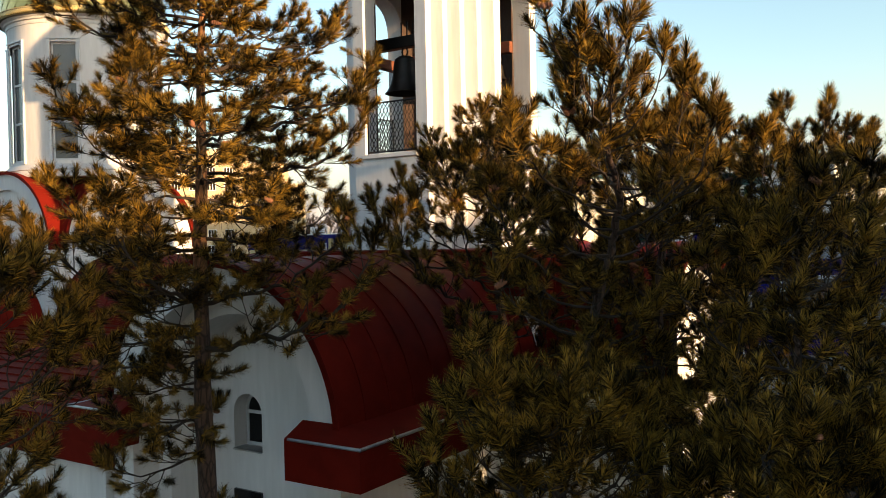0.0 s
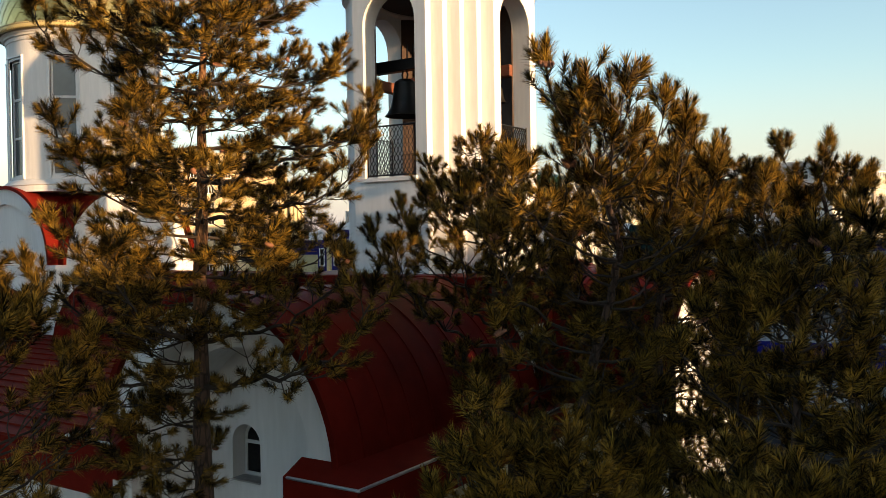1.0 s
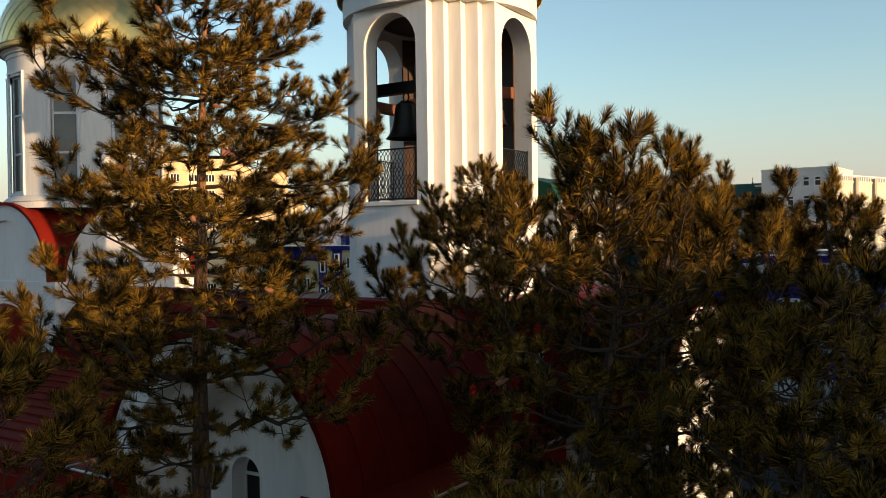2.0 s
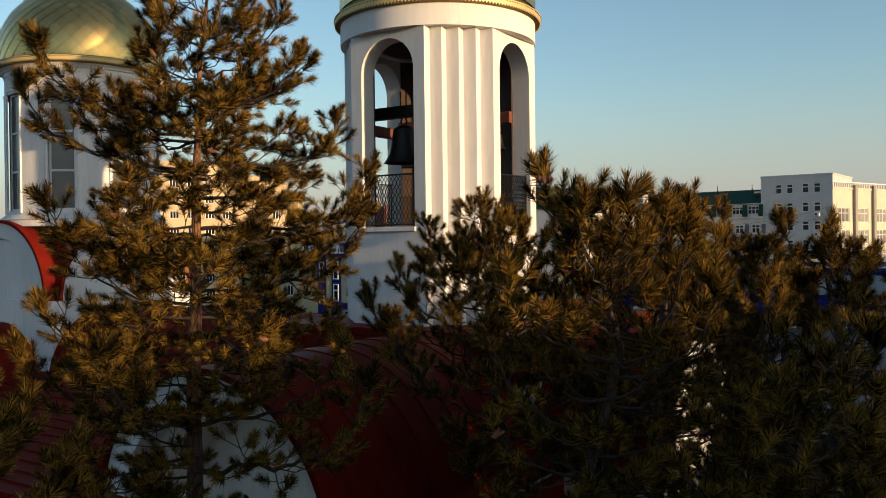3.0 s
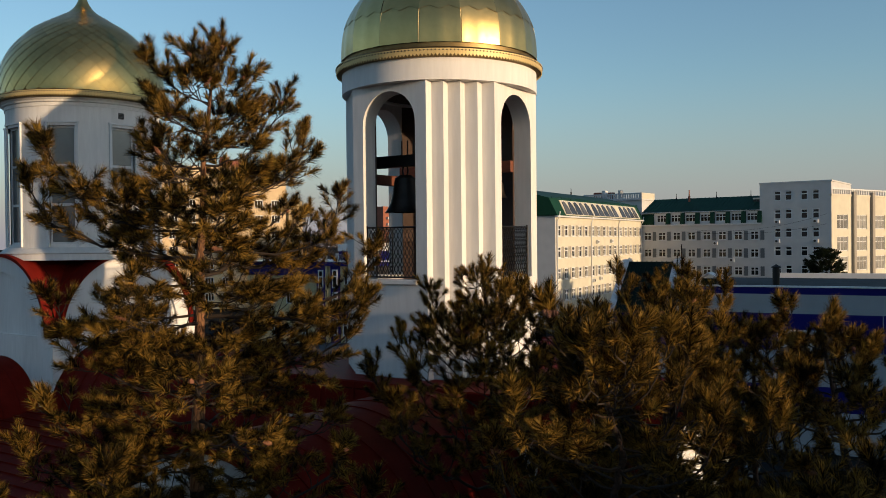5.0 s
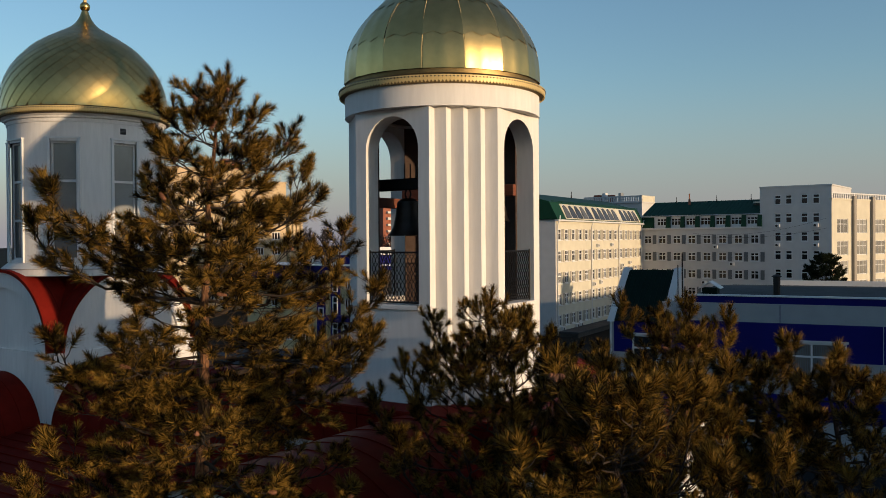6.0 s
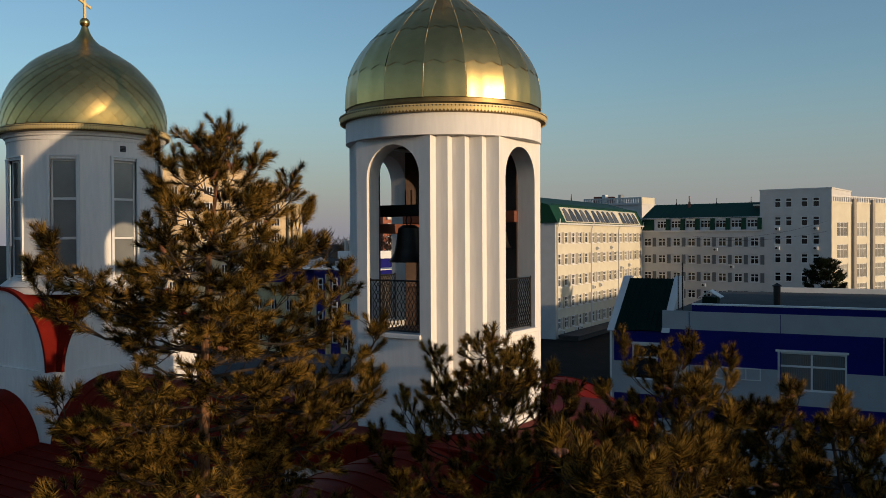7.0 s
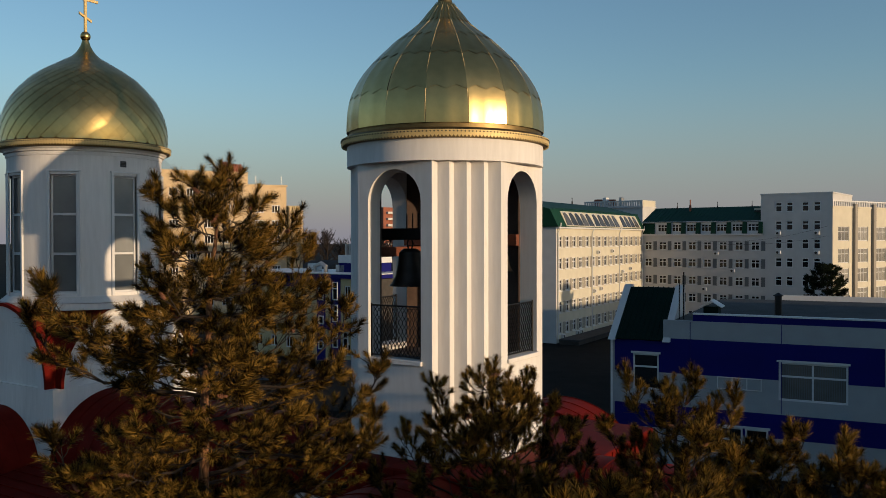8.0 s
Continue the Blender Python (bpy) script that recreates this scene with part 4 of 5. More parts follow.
for x, z in dormers:
    bm = bmesh.new()
    prism(bm, [(x + 1.05, -0.45, 14.35), (x + 1.05, -0.05, 16.45), (x + 1.05, 0.28, 16.45), (x + 1.05, 0.28, 14.35)], (0.75, 0, 0))
    part("dormer_cheek", bm, GREEN_ROOF, hall)
bm = bmesh.new()
tube(bm, [(0.0, 0.0, 16.62), (HL, 0.0, 16.62)], 0.06, 5)
part("gutter", bm, PVC, hall)
for i in range(30):
    x = 0.3 + 0.76 * i
    bm = bmesh.new()
    prism(bm, [(x, 0.05, 16.5), (x, 7, 19.5), (x, 7, 19.56), (x, 0.05, 16.56)], (0.05, 0, 0))
    part("roof_seam", bm, GREEN_ROOF, hroof)
stack(hall, 7.5, 5.5, 19.0, 1.9, BRICK, 0.22)
for x in (4.5, 12.5, 19.0):
    stack(hall, x, 6.5, 19.2, 1.2, IRON, 0.1)

# taller block on the corner
block = local_thing("corner_block", "grey-white seven-storey block with small paired windows", "building", (58.06, 150.0), E2)
BX = [2.75, 4.6, 7.2, 9.1]
BZ = [-0.6 + 3.25 * i for i in range(7)]
facade(block, -0.02, 11.6, GZ, 21.15, 0, [(x, z - 0.8) for x in BX for z in BZ[1:]], W_BLOCK, FACADE_SHADED, (1.2, 1.75))
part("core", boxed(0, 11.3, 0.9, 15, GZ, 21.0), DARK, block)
part("side_wall", boxed(11.31, 11.59, 0.36, 15, GZ, 21.14), FACADE_SHADED, block)
part("end_wall", boxed(-0.32, -0.02, 0, 15, GZ, 21.15), FACADE_SHADED, block)
part("parapet", boxed(-0.4, 11.7, -0.1, 15, 21.15, 21.4), FACADE_SHADED, block)
for x, z in ((2.75, 14.1), (9.1, 14.1), (2.75, 10.7), (9.1, 10.7)):
    ac_unit(block, x, z)
for x, z in ((14.6, 10.4), (12.4, 3.8), (17.6, 7.3)):
    ac_unit(hall, x, z)
for x, z in ((17.6, 10.9), (24.8, 11.0), (35.0, 7.6), (2.0, -1.7), (8.0, -1.7), (9.6, -1.7), (15.8, 4.5), (19.0, 4.7), (30.5, 7.2)):
    ac_unit(wing, x, z)
# slack cables from the block across to the hall
bm = bmesh.new()
for za, zb, dip in ((15.6, 13.2, 1.2), (13.9, 12.8, 0.9)):
    line = [(11.0 - 22.0 * q / 14, -0.6 - 0.25 * q, za + (zb - za) * q / 14 - dip * 4 * (q / 14) * (1 - q / 14)) for q in range(15)]
    tube(bm, line, 0.025, 4)
part("cable", bm, IRON, block)

front = local_thing("sunlit_block", "cream block with tall pilasters and wide windows in sun", "building", (67.2, 142.9), (0.815, 0.58))
FX = [3.6, 10.0, 16.4, 22.8, 29.2]
FZ = [2.3, 5.75, 9.2, 13.0]
facade(front, 0, 36, GZ, 18.7, 0, [(x, z) for x in FX for z in FZ], W_BIG, FACADE, (3.6, 2.5), PANE_PALE)
part("core", boxed(0, 36, 0.9, 15, GZ, 18.6), DARK, front)
part("parapet", boxed(-0.1, 36, -0.15, 15, 18.7, 19.0), FACADE, front)
for i in range(60):
    part("baluster", boxed(0.2 + 0.6 * i, 0.45 + 0.6 * i, 0.0, 0.2, 19.0, 19.8), PVC, front)
part("balustrade_rail", boxed(0, 36, -0.06, 0.26, 19.8, 20.0), PVC, front)
for i in range(6):
    part("pilaster", boxed(6.55 + 6.4 * i, 7.35 + 6.4 * i, -0.5, -0.003, GZ, 19.5), PANEL_BEIGE, front)
ac_unit(front, 1.3, 8.2)

rear = local_thing("rear_block", "white flat-roofed block with slotted parapet behind the green roofs", "building", (35.0, 200.0), E2)
part("wall", boxed(0, 14.7, 0.3, 7.4, GZ, 20.5), FACADE_SHADED, rear)
part("cornice", boxed(-0.2, 14.9, 0.0, 7.6, 20.5, 20.75), FACADE_SHADED, rear)
bm = bmesh.new()
pierced_wall(bm, 0, 14.7, 20.75, 22.2, 0.25, 0.5, [(0.35 + 0.58 * i, 0.62 + 0.58 * i, 20.95, 21.9) for i in range(24)])
part("slotted_parapet", bm, FACADE_SHADED, rear)
# the sunlit end takes the cream copy of the facade
part("side_parapet", boxed(14.45, 14.75, 0.5, 7.4, 20.75, 22.2), FACADE, rear)
part("roof_slab", boxed(0, 14.4, 0.8, 7.4, 20.75, 20.9), ROOF_FELT, rear)
for x, w, h, m in ((1.2, 1.6, 1.9, BRICK), (3.4, 0.9, 2.3, PVC), (4.9, 1.3, 1.8, BRICK), (7.6, 0.7, 2.2, STEEL)):
    part("roof_unit", boxed(x, x + w, 3.0, 4.4, 20.9, 20.9 + h, w=0.05), m, rear)

# unseen blocks added sunward to shade the blue building, wing foot and lower pines
# the gap between the two yard blocks lets a streak of sun through
for nm, lab, at, half, deep, top in (("street_shade_block", "plain unseen block added to shade the blue building", (61.2, 21.12), 15, 12, 17.88), ("wing_shade_block", "low unseen block added to shade the foot of the wing", (63.01, 89.12), 38, 8, 7.5), ("yard_shade_block", "plain unseen block added to shade the lower pines", (43.47, -24.92), 6.45, 12, 13.05), ("yard_end_shade_block", "narrow unseen block with flat felt roof, added to shade the pines", (48.91, -17.76), 1.85, 12, 13.5)):
    nb = local_thing(nm, lab, "building", at, (0.581, 0.814))
    cols = [-half + 2.4 + 3.2 * i for i in range(int((2 * half - 3) / 3.2) + 1)]
    zs = [-0.6 + 3.1 * i for i in range(int(top / 3.3))]
    facade(nb, -half, half, GZ, top, 0, [(x, z) for x in cols for z in zs], W_CROSS, FACADE, (1.5, 1.75))
    part("rear_wall", boxed(-half, half, 0.36, deep, GZ, top - 0.02), FACADE, nb)
    part("roof", boxed(-half - 0.3, half + 0.3, -0.3, deep + 0.3, top, top + 0.25), ROOF_FELT, nb)

# blue and white building
blue = local_thing("blue_building", "blue and pale-grey clad two-storey commercial building in shade", "building", (12.4, 60.0), (0.893, -0.45))
BL = 46.0
upper = [(2.2, 3.0, 1.8), (12.9, 2.95, 4.1), (19.7, 2.95, 4.1), (28, 2.85, 4.3), (35.5, 2.85, 4.3), (43, 2.85, 2.5)]
lower = [(7.9, -1.3, 1.45), (9.5, -1.3, 1.45), (19.6, -1.35, 3.0), (27, -1.35, 3.0), (35, -1.35, 3.0)]
holes = [(x - w / 2, x + w / 2, z, z + (2.5 if z > 1 else 2.2)) for x, z, w in upper + lower]
for name, za, zb, m in (("lower_wall", GZ, 0.4, GREYWHITE), ("blue_stripe", 0.4, 2.0, BLUE), ("middle_wall", 2.0, 4.25, GREYWHITE), ("blue_band", 4.25, 6.65, BLUE), ("pale_band", 6.65, 7.9, GREYWHITE), ("blue_parapet", 7.9, 8.35, BLUE)):
    bm = bmesh.new()
    clip = [(a, b, max(c, za), min(d, zb)) for a, b, c, d in holes if c < zb and d > za]
    x0 = 5.4 if name == "blue_parapet" else (3.4 if name == "pale_band" else 0.0)
    pierced_wall(bm, x0, BL, za, zb, 0.0, 0.3, clip)
    part(name, bm, m, blue)
part("core", boxed(3.9, BL, 0.6, 24, GZ, 7.8), DARK, blue)
part("stair_core", boxed(0.3, 3.89, 0.6, 24, GZ, 6.2), DARK, blue)
part("side_wall", boxed(-0.3, 0.0, 0, 24, GZ, 6.6), GREYWHITE, blue)
bm = bmesh.new()
prism(bm, [(5.4, 0.3, 8.0), (5.4, 10, 8.5), (5.4, 22, 8.0)], (BL - 5.4, 0, 0))
part("roof", bm, ROOF_FELT, blue, "grey felt flat roof")
part("parapet_cap", boxed(5.4, BL, -0.08, 0.36, 8.35, 8.45), PVC, blue)
part("rear_parapet", boxed(9, BL, 21.7, 22, 7.8, 8.45), PVC, blue)
for (x, z, w) in upper + lower:
    h = 2.5 if z > 1 else 2.2
    ms = window_mesh(w, h, 2 if w > 2 else 1, 2, 0.12)
    put_window(blue, ms, x, 0.12, z, glass=PANE_CURTAIN if w > 4 and x < 20 else PANE)
    part("window_trim", boxed(x - w / 2 - 0.12, x + w / 2 + 0.12, -0.06, -0.003, z + h, z + h + 0.14), PVC, blue)
    if w > 4 and x < 20:
        for k in range(28):
            part("blind_slat", boxed(x - w / 2 + 0.14 + k * (w - 0.28) / 28, x - w / 2 + 0.2 + k * (w - 0.28) / 28, 0.106, 0.116, z + 0.1, z + h - 0.1), PANEL_GREY, blue)
board = part("sign_board", boxed(7.0, 9.8, -0.08, -0.004, 3.5, 4.2), GREYWHITE, blue, "pale framed board on the wall")
for x in (7.0, 7.93, 8.87, 9.76):
    part("board_frame", boxed(x, x + 0.05, -0.12, -0.084, 3.5, 4.2), PVC, board)
for z in (3.45, 4.2):
    part("board_frame", boxed(7.0, 9.81, -0.12, -0.004, z, z + 0.05), PVC, board)
for x in (5.2, 11.0, 17.0, 23.5):
    part("cladding_joint", boxed(x, x + 0.04, -0.03, -0.003, 2.05, 7.85), GREYWHITE if x > 11 else BLUE, blue)
# sloped green stair roof at the building's end
bm = bmesh.new()
prism(bm, [(0.1, -0.3, 6.5), (0.1, 4.4, 9.9), (0.1, 4.4, 6.3), (0.1, 0.4, 6.3)], (3.3, 0, 0))
part("green_stair_roof", bm, GREEN_SHADED, blue, "steep green ribbed metal roof")
for s in (0.1 - 0.5, 3.4):
    bm = bmesh.new()
    prism(bm, [(s, -0.4, 6.4), (s, 4.5, 10.05), (s, 5.4, 10.05), (s, 5.4, 6.4)], (0.5, 0, 0))
    part("stair_cheek", bm, FACADE_SHADED, blue)
for i in range(9):
    x = 0.3 + 0.37 * i
    bm = bmesh.new()
    prism(bm, [(x, -0.3, 6.52), (x, 4.4, 9.92), (x, 4.4, 9.98), (x, -0.3, 6.58)], (0.05, 0, 0))
    part("roof_rib", bm, GREEN_SHADED, blue)
bm = bmesh.new()
tube(bm, [(-0.15, -0.25, 6.4), (-0.15, -0.25, 5.8), (-0.15, -0.15, GZ)], 0.07, 6)
part("downpipe", bm, PVC, blue)
for x, y, h in ((10.5, 4.0, 1.3), (18.5, 2.5, 1.3), (29, 4, 1.2)):
    bm = bmesh.new()
    tube(bm, [(x, y, 8.0), (x, y, 8.2 + h)], 0.24, 10)
    lathe(bm, [(0.0, 8.45 + h), (0.34, 8.25 + h), (0.34, 8.2 + h), (0, 8.2 + h)], 12, at=(x, y))
    part("vent_pipe", bm, IRON, blue, "black roof vent pipe with cowl")
hatch = part("roof_hatch", boxed(5.75, 6.75, 2.1, 3.4, 8.0, 8.75), GREEN_SHADED, blue, "small roof hatch with white gabled cover")
bm = bmesh.new()
prism(bm, [(5.5, 1.95, 8.7), (6.25, 1.95, 9.15), (7.0, 1.95, 8.7), (7.0, 1.95, 8.76), (6.25, 1.95, 9.22), (5.5, 1.95, 8.76)], (0, 1.6, 0))
part("hatch_cover", bm, PVC, hatch)
bm = bmesh.new()
tube(bm, [(4.6, 1.0, 7.9), (4.6, 1.0, 11.2)], 0.05, 6)
tube(bm, [(4.3, 1.0, 7.9), (4.3, 1.0, 10.4)], 0.04, 6)
part("antenna_mast", bm, IRON, blue)


def parked_car(at, turn, paint, label):
    t = thing("parked_car", label, "car", (at[0], at[1], GZ + 0.03), turn)
    side = [(-2.1, 0.35), (-2.15, 0.75), (-1.9, 0.95), (-1.2, 1.0), (-0.6, 1.42), (0.9, 1.45), (1.5, 1.05), (2.05, 0.95), (2.1, 0.35)]
    bm = bmesh.new()
    prism(bm, [(x, -0.85, z) for x, z in side], (0, 1.7, 0))
    part("body", bev(bm, 0.05), paint, t)
    bm = bmesh.new()
    prism(bm, [(x, -0.87, z) for x, z in ((-1.0, 1.02), (-0.55, 1.36), (0.85, 1.38), (1.3, 1.06))], (0, 1.74, 0))
    part("side_glass", bm, PANE, t)
    bm = bmesh.new()
    prism(bm, [(-1.2, -0.75, 1.03), (-0.62, -0.7, 1.43), (-0.62, 0.7, 1.43), (-1.2, 0.75, 1.03)], (-0.02, 0, 0.02))
    part("windscreen", bm, PANE, t)
    for x in (-1.35, 1.35):
        for y in (-0.88, 0.68):
            bm = bmesh.new()
            lathe(bm, [(0.0, 0), (0.31, 0), (0.33, 0.04), (0.33, 0.16), (0.31, 0.2), (0, 0.2)], 20)
            wheel = part("wheel", bm, RUBBER, t)
            wheel.matrix_basis = pose(x, y + 0.2, 0.33, 90, 0, 0)
            bm = bmesh.new()
            lathe(bm, [(0.0, -0.01), (0.2, -0.01), (0.2, 0.21), (0, 0.21)], 16)
            part("rim", bm, STEEL, wheel)


parked_car((16.2, 49.0), 150, CAR_PAINT, "silver parked car in the shaded yard")

# left distance
tan = local_thing("beige_tower_block", "beige multi-storey block with brick chimneys in evening sun", "building", (-59.5, 173.0), (0.9, 0.436))
TZ = [-0.6 + 3.3 * i for i in range(8)]
facade(tan, 0, 21.0, GZ, 27.6, 0, [(x, z) for x in (2, 5.6, 9.2, 12.8, 16.4) for z in TZ], window_mesh(1.9, 1.7, 3, 1), BEIGE, (1.9, 1.7))
facade(tan, 21.0, 29.5, GZ, 25.0, 0, [(x, z) for x in (23.5, 27.2) for z in TZ[:-1]], window_mesh(1.9, 1.7, 3, 1), BEIGE, (1.9, 1.7))
part("core", boxed(0.2, 20.8, 0.8, 14, GZ, 27.5), DARK, tan)
part("lower_core", boxed(20.9, 29.4, 0.8, 14, GZ, 24.9), DARK, tan)
part("parapet", boxed(-0.2, 21.0, -0.2, 14.2, 27.6, 27.9), BEIGE, tan)
part("lower_parapet", boxed(21.05, 29.7, -0.2, 14.2, 25.0, 25.3), BEIGE, tan)
for x, z in ((16.2, 29.9), (18.7, 29.4)):
    part("chimney", boxed(x, x + 2.2, 4, 6, 27.9, z), BRICK, tan)
    for q in range(3):
        part("chimney_pot", boxed(x + 0.15 + 0.7 * q, x + 0.6 + 0.7 * q, 4.4, 5.4, z, z + 0.5), BRICK, tan)
for x in (23.0, 28.6):
    bm = bmesh.new()
    tube(bm, [(x, 1, 25.3), (x, 1, 27.2)], 0.06, 4)
    part("roof_pole", bm, STEEL, tan)
part("stair_tower", boxed(29.75, 33.0, -0.6, 9, GZ, 20.8), YELLOW, tan)
for i in range(4):
    part("tower_fin", boxed(29.9 + 0.85 * i, 30.3 + 0.85 * i, -0.95, -0.603, GZ, 20.6), BEIGE, tan)
bm = bmesh.new()
tube(bm, [(3.5, 6, 27.9), (3.5, 6, 37.0)], [0.16, 0.05], 4)
for q in range(5):
    tube(bm, [(3.5, 6, 31.5 - 0.6 * q), (7.2 - 0.5 * q, 6, 27.95)], 0.05, 3)
part("aerial_mast", bm, STEEL, tan)

shop = local_thing("blue_yellow_building", "three-storey building in blue and yellow panels in shade", "building", (-20.5, 112.0), E2)
W_TALL, W_MID, W_LOW, W_DOOR = window_mesh(0.9, 2.3, 1, 2), window_mesh(0.9, 2.2, 1, 2), window_mesh(0.9, 1.1, 1, 1), window_mesh(0.9, 2.1, 1, 2)
facade(shop, 6.5, 15.0, GZ, 8.6, 0, [(x, z) for x in (11.7, 13.6) for z in (-1.0, 3.6, 6.2)], window_mesh(1.0, 1.5, 2, 1), YELLOW, (1.0, 1.5))
for x, zs in ((6.5, ((W_TALL, 5.75), (W_LOW, 2.7), (W_LOW, -0.5))), (9.0, ((W_TALL, 5.85), (W_MID, 3.1)))):
    part("blue_panel", boxed(x, x + 1.6, -0.12, -0.004, GZ, 8.6), BLUE, shop)
    for ms, z in zs:
        put_window(shop, ms, x + 0.8, -0.15, z)
part("pale_pilaster", boxed(8.15, 8.55, -0.2, -0.004, GZ, 9.0), YELLOW, shop)
part("blue_cornice", boxed(6.3, 15.2, -0.35, 10, 8.6, 9.1), BLUE, shop)
part("canopy", boxed(9.0, 13.5, -1.3, -0.13, 2.3, 3.0), BLUE, shop, "blue entrance canopy")
for x in (9.8, 11.6):
    put_window(shop, W_DOOR, x, -0.17, -0.1)
part("core", boxed(6.6, 15.0, 0.8, 9.8, GZ, 8.5), DARK, shop)
facade(shop, -9.0, 6.45, GZ, 7.2, 1.5, [(x, z) for x in (-6.5, -3.5, -0.5, 2.5) for z in (-1.0, 3.4)], window_mesh(1.2, 1.5, 2, 1), YELLOW, (1.2, 1.5))
part("annex_core", boxed(-8.9, 6.4, 2.3, 10, GZ, 7.1), DARK, shop)
part("annex_cornice", boxed(-9.2, 6.45, 1.3, 10, 7.2, 9.05), BLUE, shop)
part("parapet_cap", boxed(-9.3, 15.3, -0.4, 10.1, 9.1, 9.2), PVC, shop)
part("plant_room", boxed(6.5, 11.2, 4, 9, 9.2, 10.4), BLUE, shop)
part("plant_room_top", boxed(6.4, 11.3, 3.9, 9, 10.4, 11.4), PVC, shop)
for i in range(6):
    bm = bmesh.new()
    tube(bm, [(6.9 + 0.75 * i, 5, 11.2), (6.9 + 0.75 * i, 5, 12.9)], 0.24, 8)
    part("flue", bm, STEEL, shop)
bm = bmesh.new()
tube(bm, [(3.0, 3, 9.2), (3.0, 3, 9.9), (4.2, 3, 10.3), (5.0, 3, 9.9), (5.0, 3, 9.2)], 0.3, 8)
part("air_duct", bm, STEEL, shop, "bent galvanised roof air duct")
for x, y, s in ((11.8, 3, 1.4), (0.5, 4, 1.0), (5.8, 4, 0.9)):
    part("roof_unit", boxed(x, x + 1.6, y, y + 1.2, 9.2, 9.2 + s, w=0.04), PLASTER_OLD, shop)
skip = local_thing("yellow_skip", "yellow steel waste skip beside the wall", "skip", (-12.2, 98.0), E2)
bm = bmesh.new()
prism(bm, [(0, 0, GZ), (1.7, 0, GZ), (2.0, 0, GZ + 1.3), (-0.3, 0, GZ + 1.3)], (0, 1.3, 0))
part("tub", bm, YELLOW, skip)
part("rim", boxed(-0.36, 2.06, -0.06, 1.36, GZ + 1.3, GZ + 1.4), YELLOW, skip)

brick = local_thing("brick_high_rise", "distant red-brick residential tower lit by the sun", "building", (-32.0, 420.0), E2)
part("wall", boxed(0, 8, 0, 14, GZ, 29.0), BRICK, brick)
for i in range(9):
    part("balcony", boxed(8.0, 9.3, 2, 10, 1 + 3.1 * i, 2.1 + 3.1 * i), PLASTER_OLD, brick)
low = local_thing("low_shed", "low dark-roofed shed across the street", "shed", (-24.0, 78.0), (1, 0))
part("wall", boxed(0, 26, 0, 8, GZ, 0.6), DARK, low)
bm = bmesh.new()
prism(bm, [(-0.3, -0.4, 0.6), (-0.3, 4, 1.8), (-0.3, 8.4, 0.6)], (26.6, 0, 0))
part("roof", bm, ROOF_FELT, low)


def bare_trees():
    """A far row of leafless trees along the skyline."""
    rng = random.Random(5)
    bm = bmesh.new()
    for i in range(46):
        x, y, h = -85 + i * 2.1 + rng.uniform(-1, 1), 262 + rng.uniform(-22, 22), rng.uniform(11, 17.5)
        tube(bm, [(x, y, GZ), (x + rng.uniform(-1, 1), y, h)], [0.4, 0.08], 4)
        for k in range(26):
            z = h * rng.uniform(0.25, 0.92)
            a, l = rng.uniform(0, 6.28), (h - z) * 0.5 + 1.2
            e = Vector((x + math.cos(a) * l * 0.7, y + math.sin(a) * l, z + l * 0.9))
            tube(bm, [(x, y, z), e], [0.15, 0.05], 3)
            for s in range(4):
                m = Vector((x, y, z)).lerp(e, rng.uniform(0.3, 0.9))
                tube(bm, [m, m + Vector((rng.uniform(-1, 1), rng.uniform(-1, 1), rng.uniform(0.3, 1.4))) * l * 0.4], [0.07, 0.04], 3, cap=False)
    solid("bare_tree_row", bm, TWIG, "far row of leafless winter trees", "trees", "stuff")


bare_trees()
for n, (x, y, w, h, m) in enumerate(((-46, 205, 26, 8.6, DARK), (-19, 215, 22, 7.4, BRICK), (4, 240, 30, 8.0, DARK), (-75, 230, 24, 9.0, PLASTER_OLD))):
    far = local_thing("far_house", "low distant house with dark pitched roof", "house", (x, y), E2, group="distant houses")
    part("wall", boxed(0, w, 0, 10, GZ, h - 2.5), m, far)
    bm = bmesh.new()
    prism(bm, [(-0.4, -0.5, h - 2.5), (-0.4, 5, h), (-0.4, 10.5, h - 2.5)], (w + 0.8, 0, 0))
    part("roof", bm, ROOF_FELT, far)
    for q in range(int(w / 3.2)):
        part("window", boxed(1.4 + 3.2 * q, 2.6 + 3.2 * q, -0.05, 0.1, 1.2, 2.8), PANE, far)


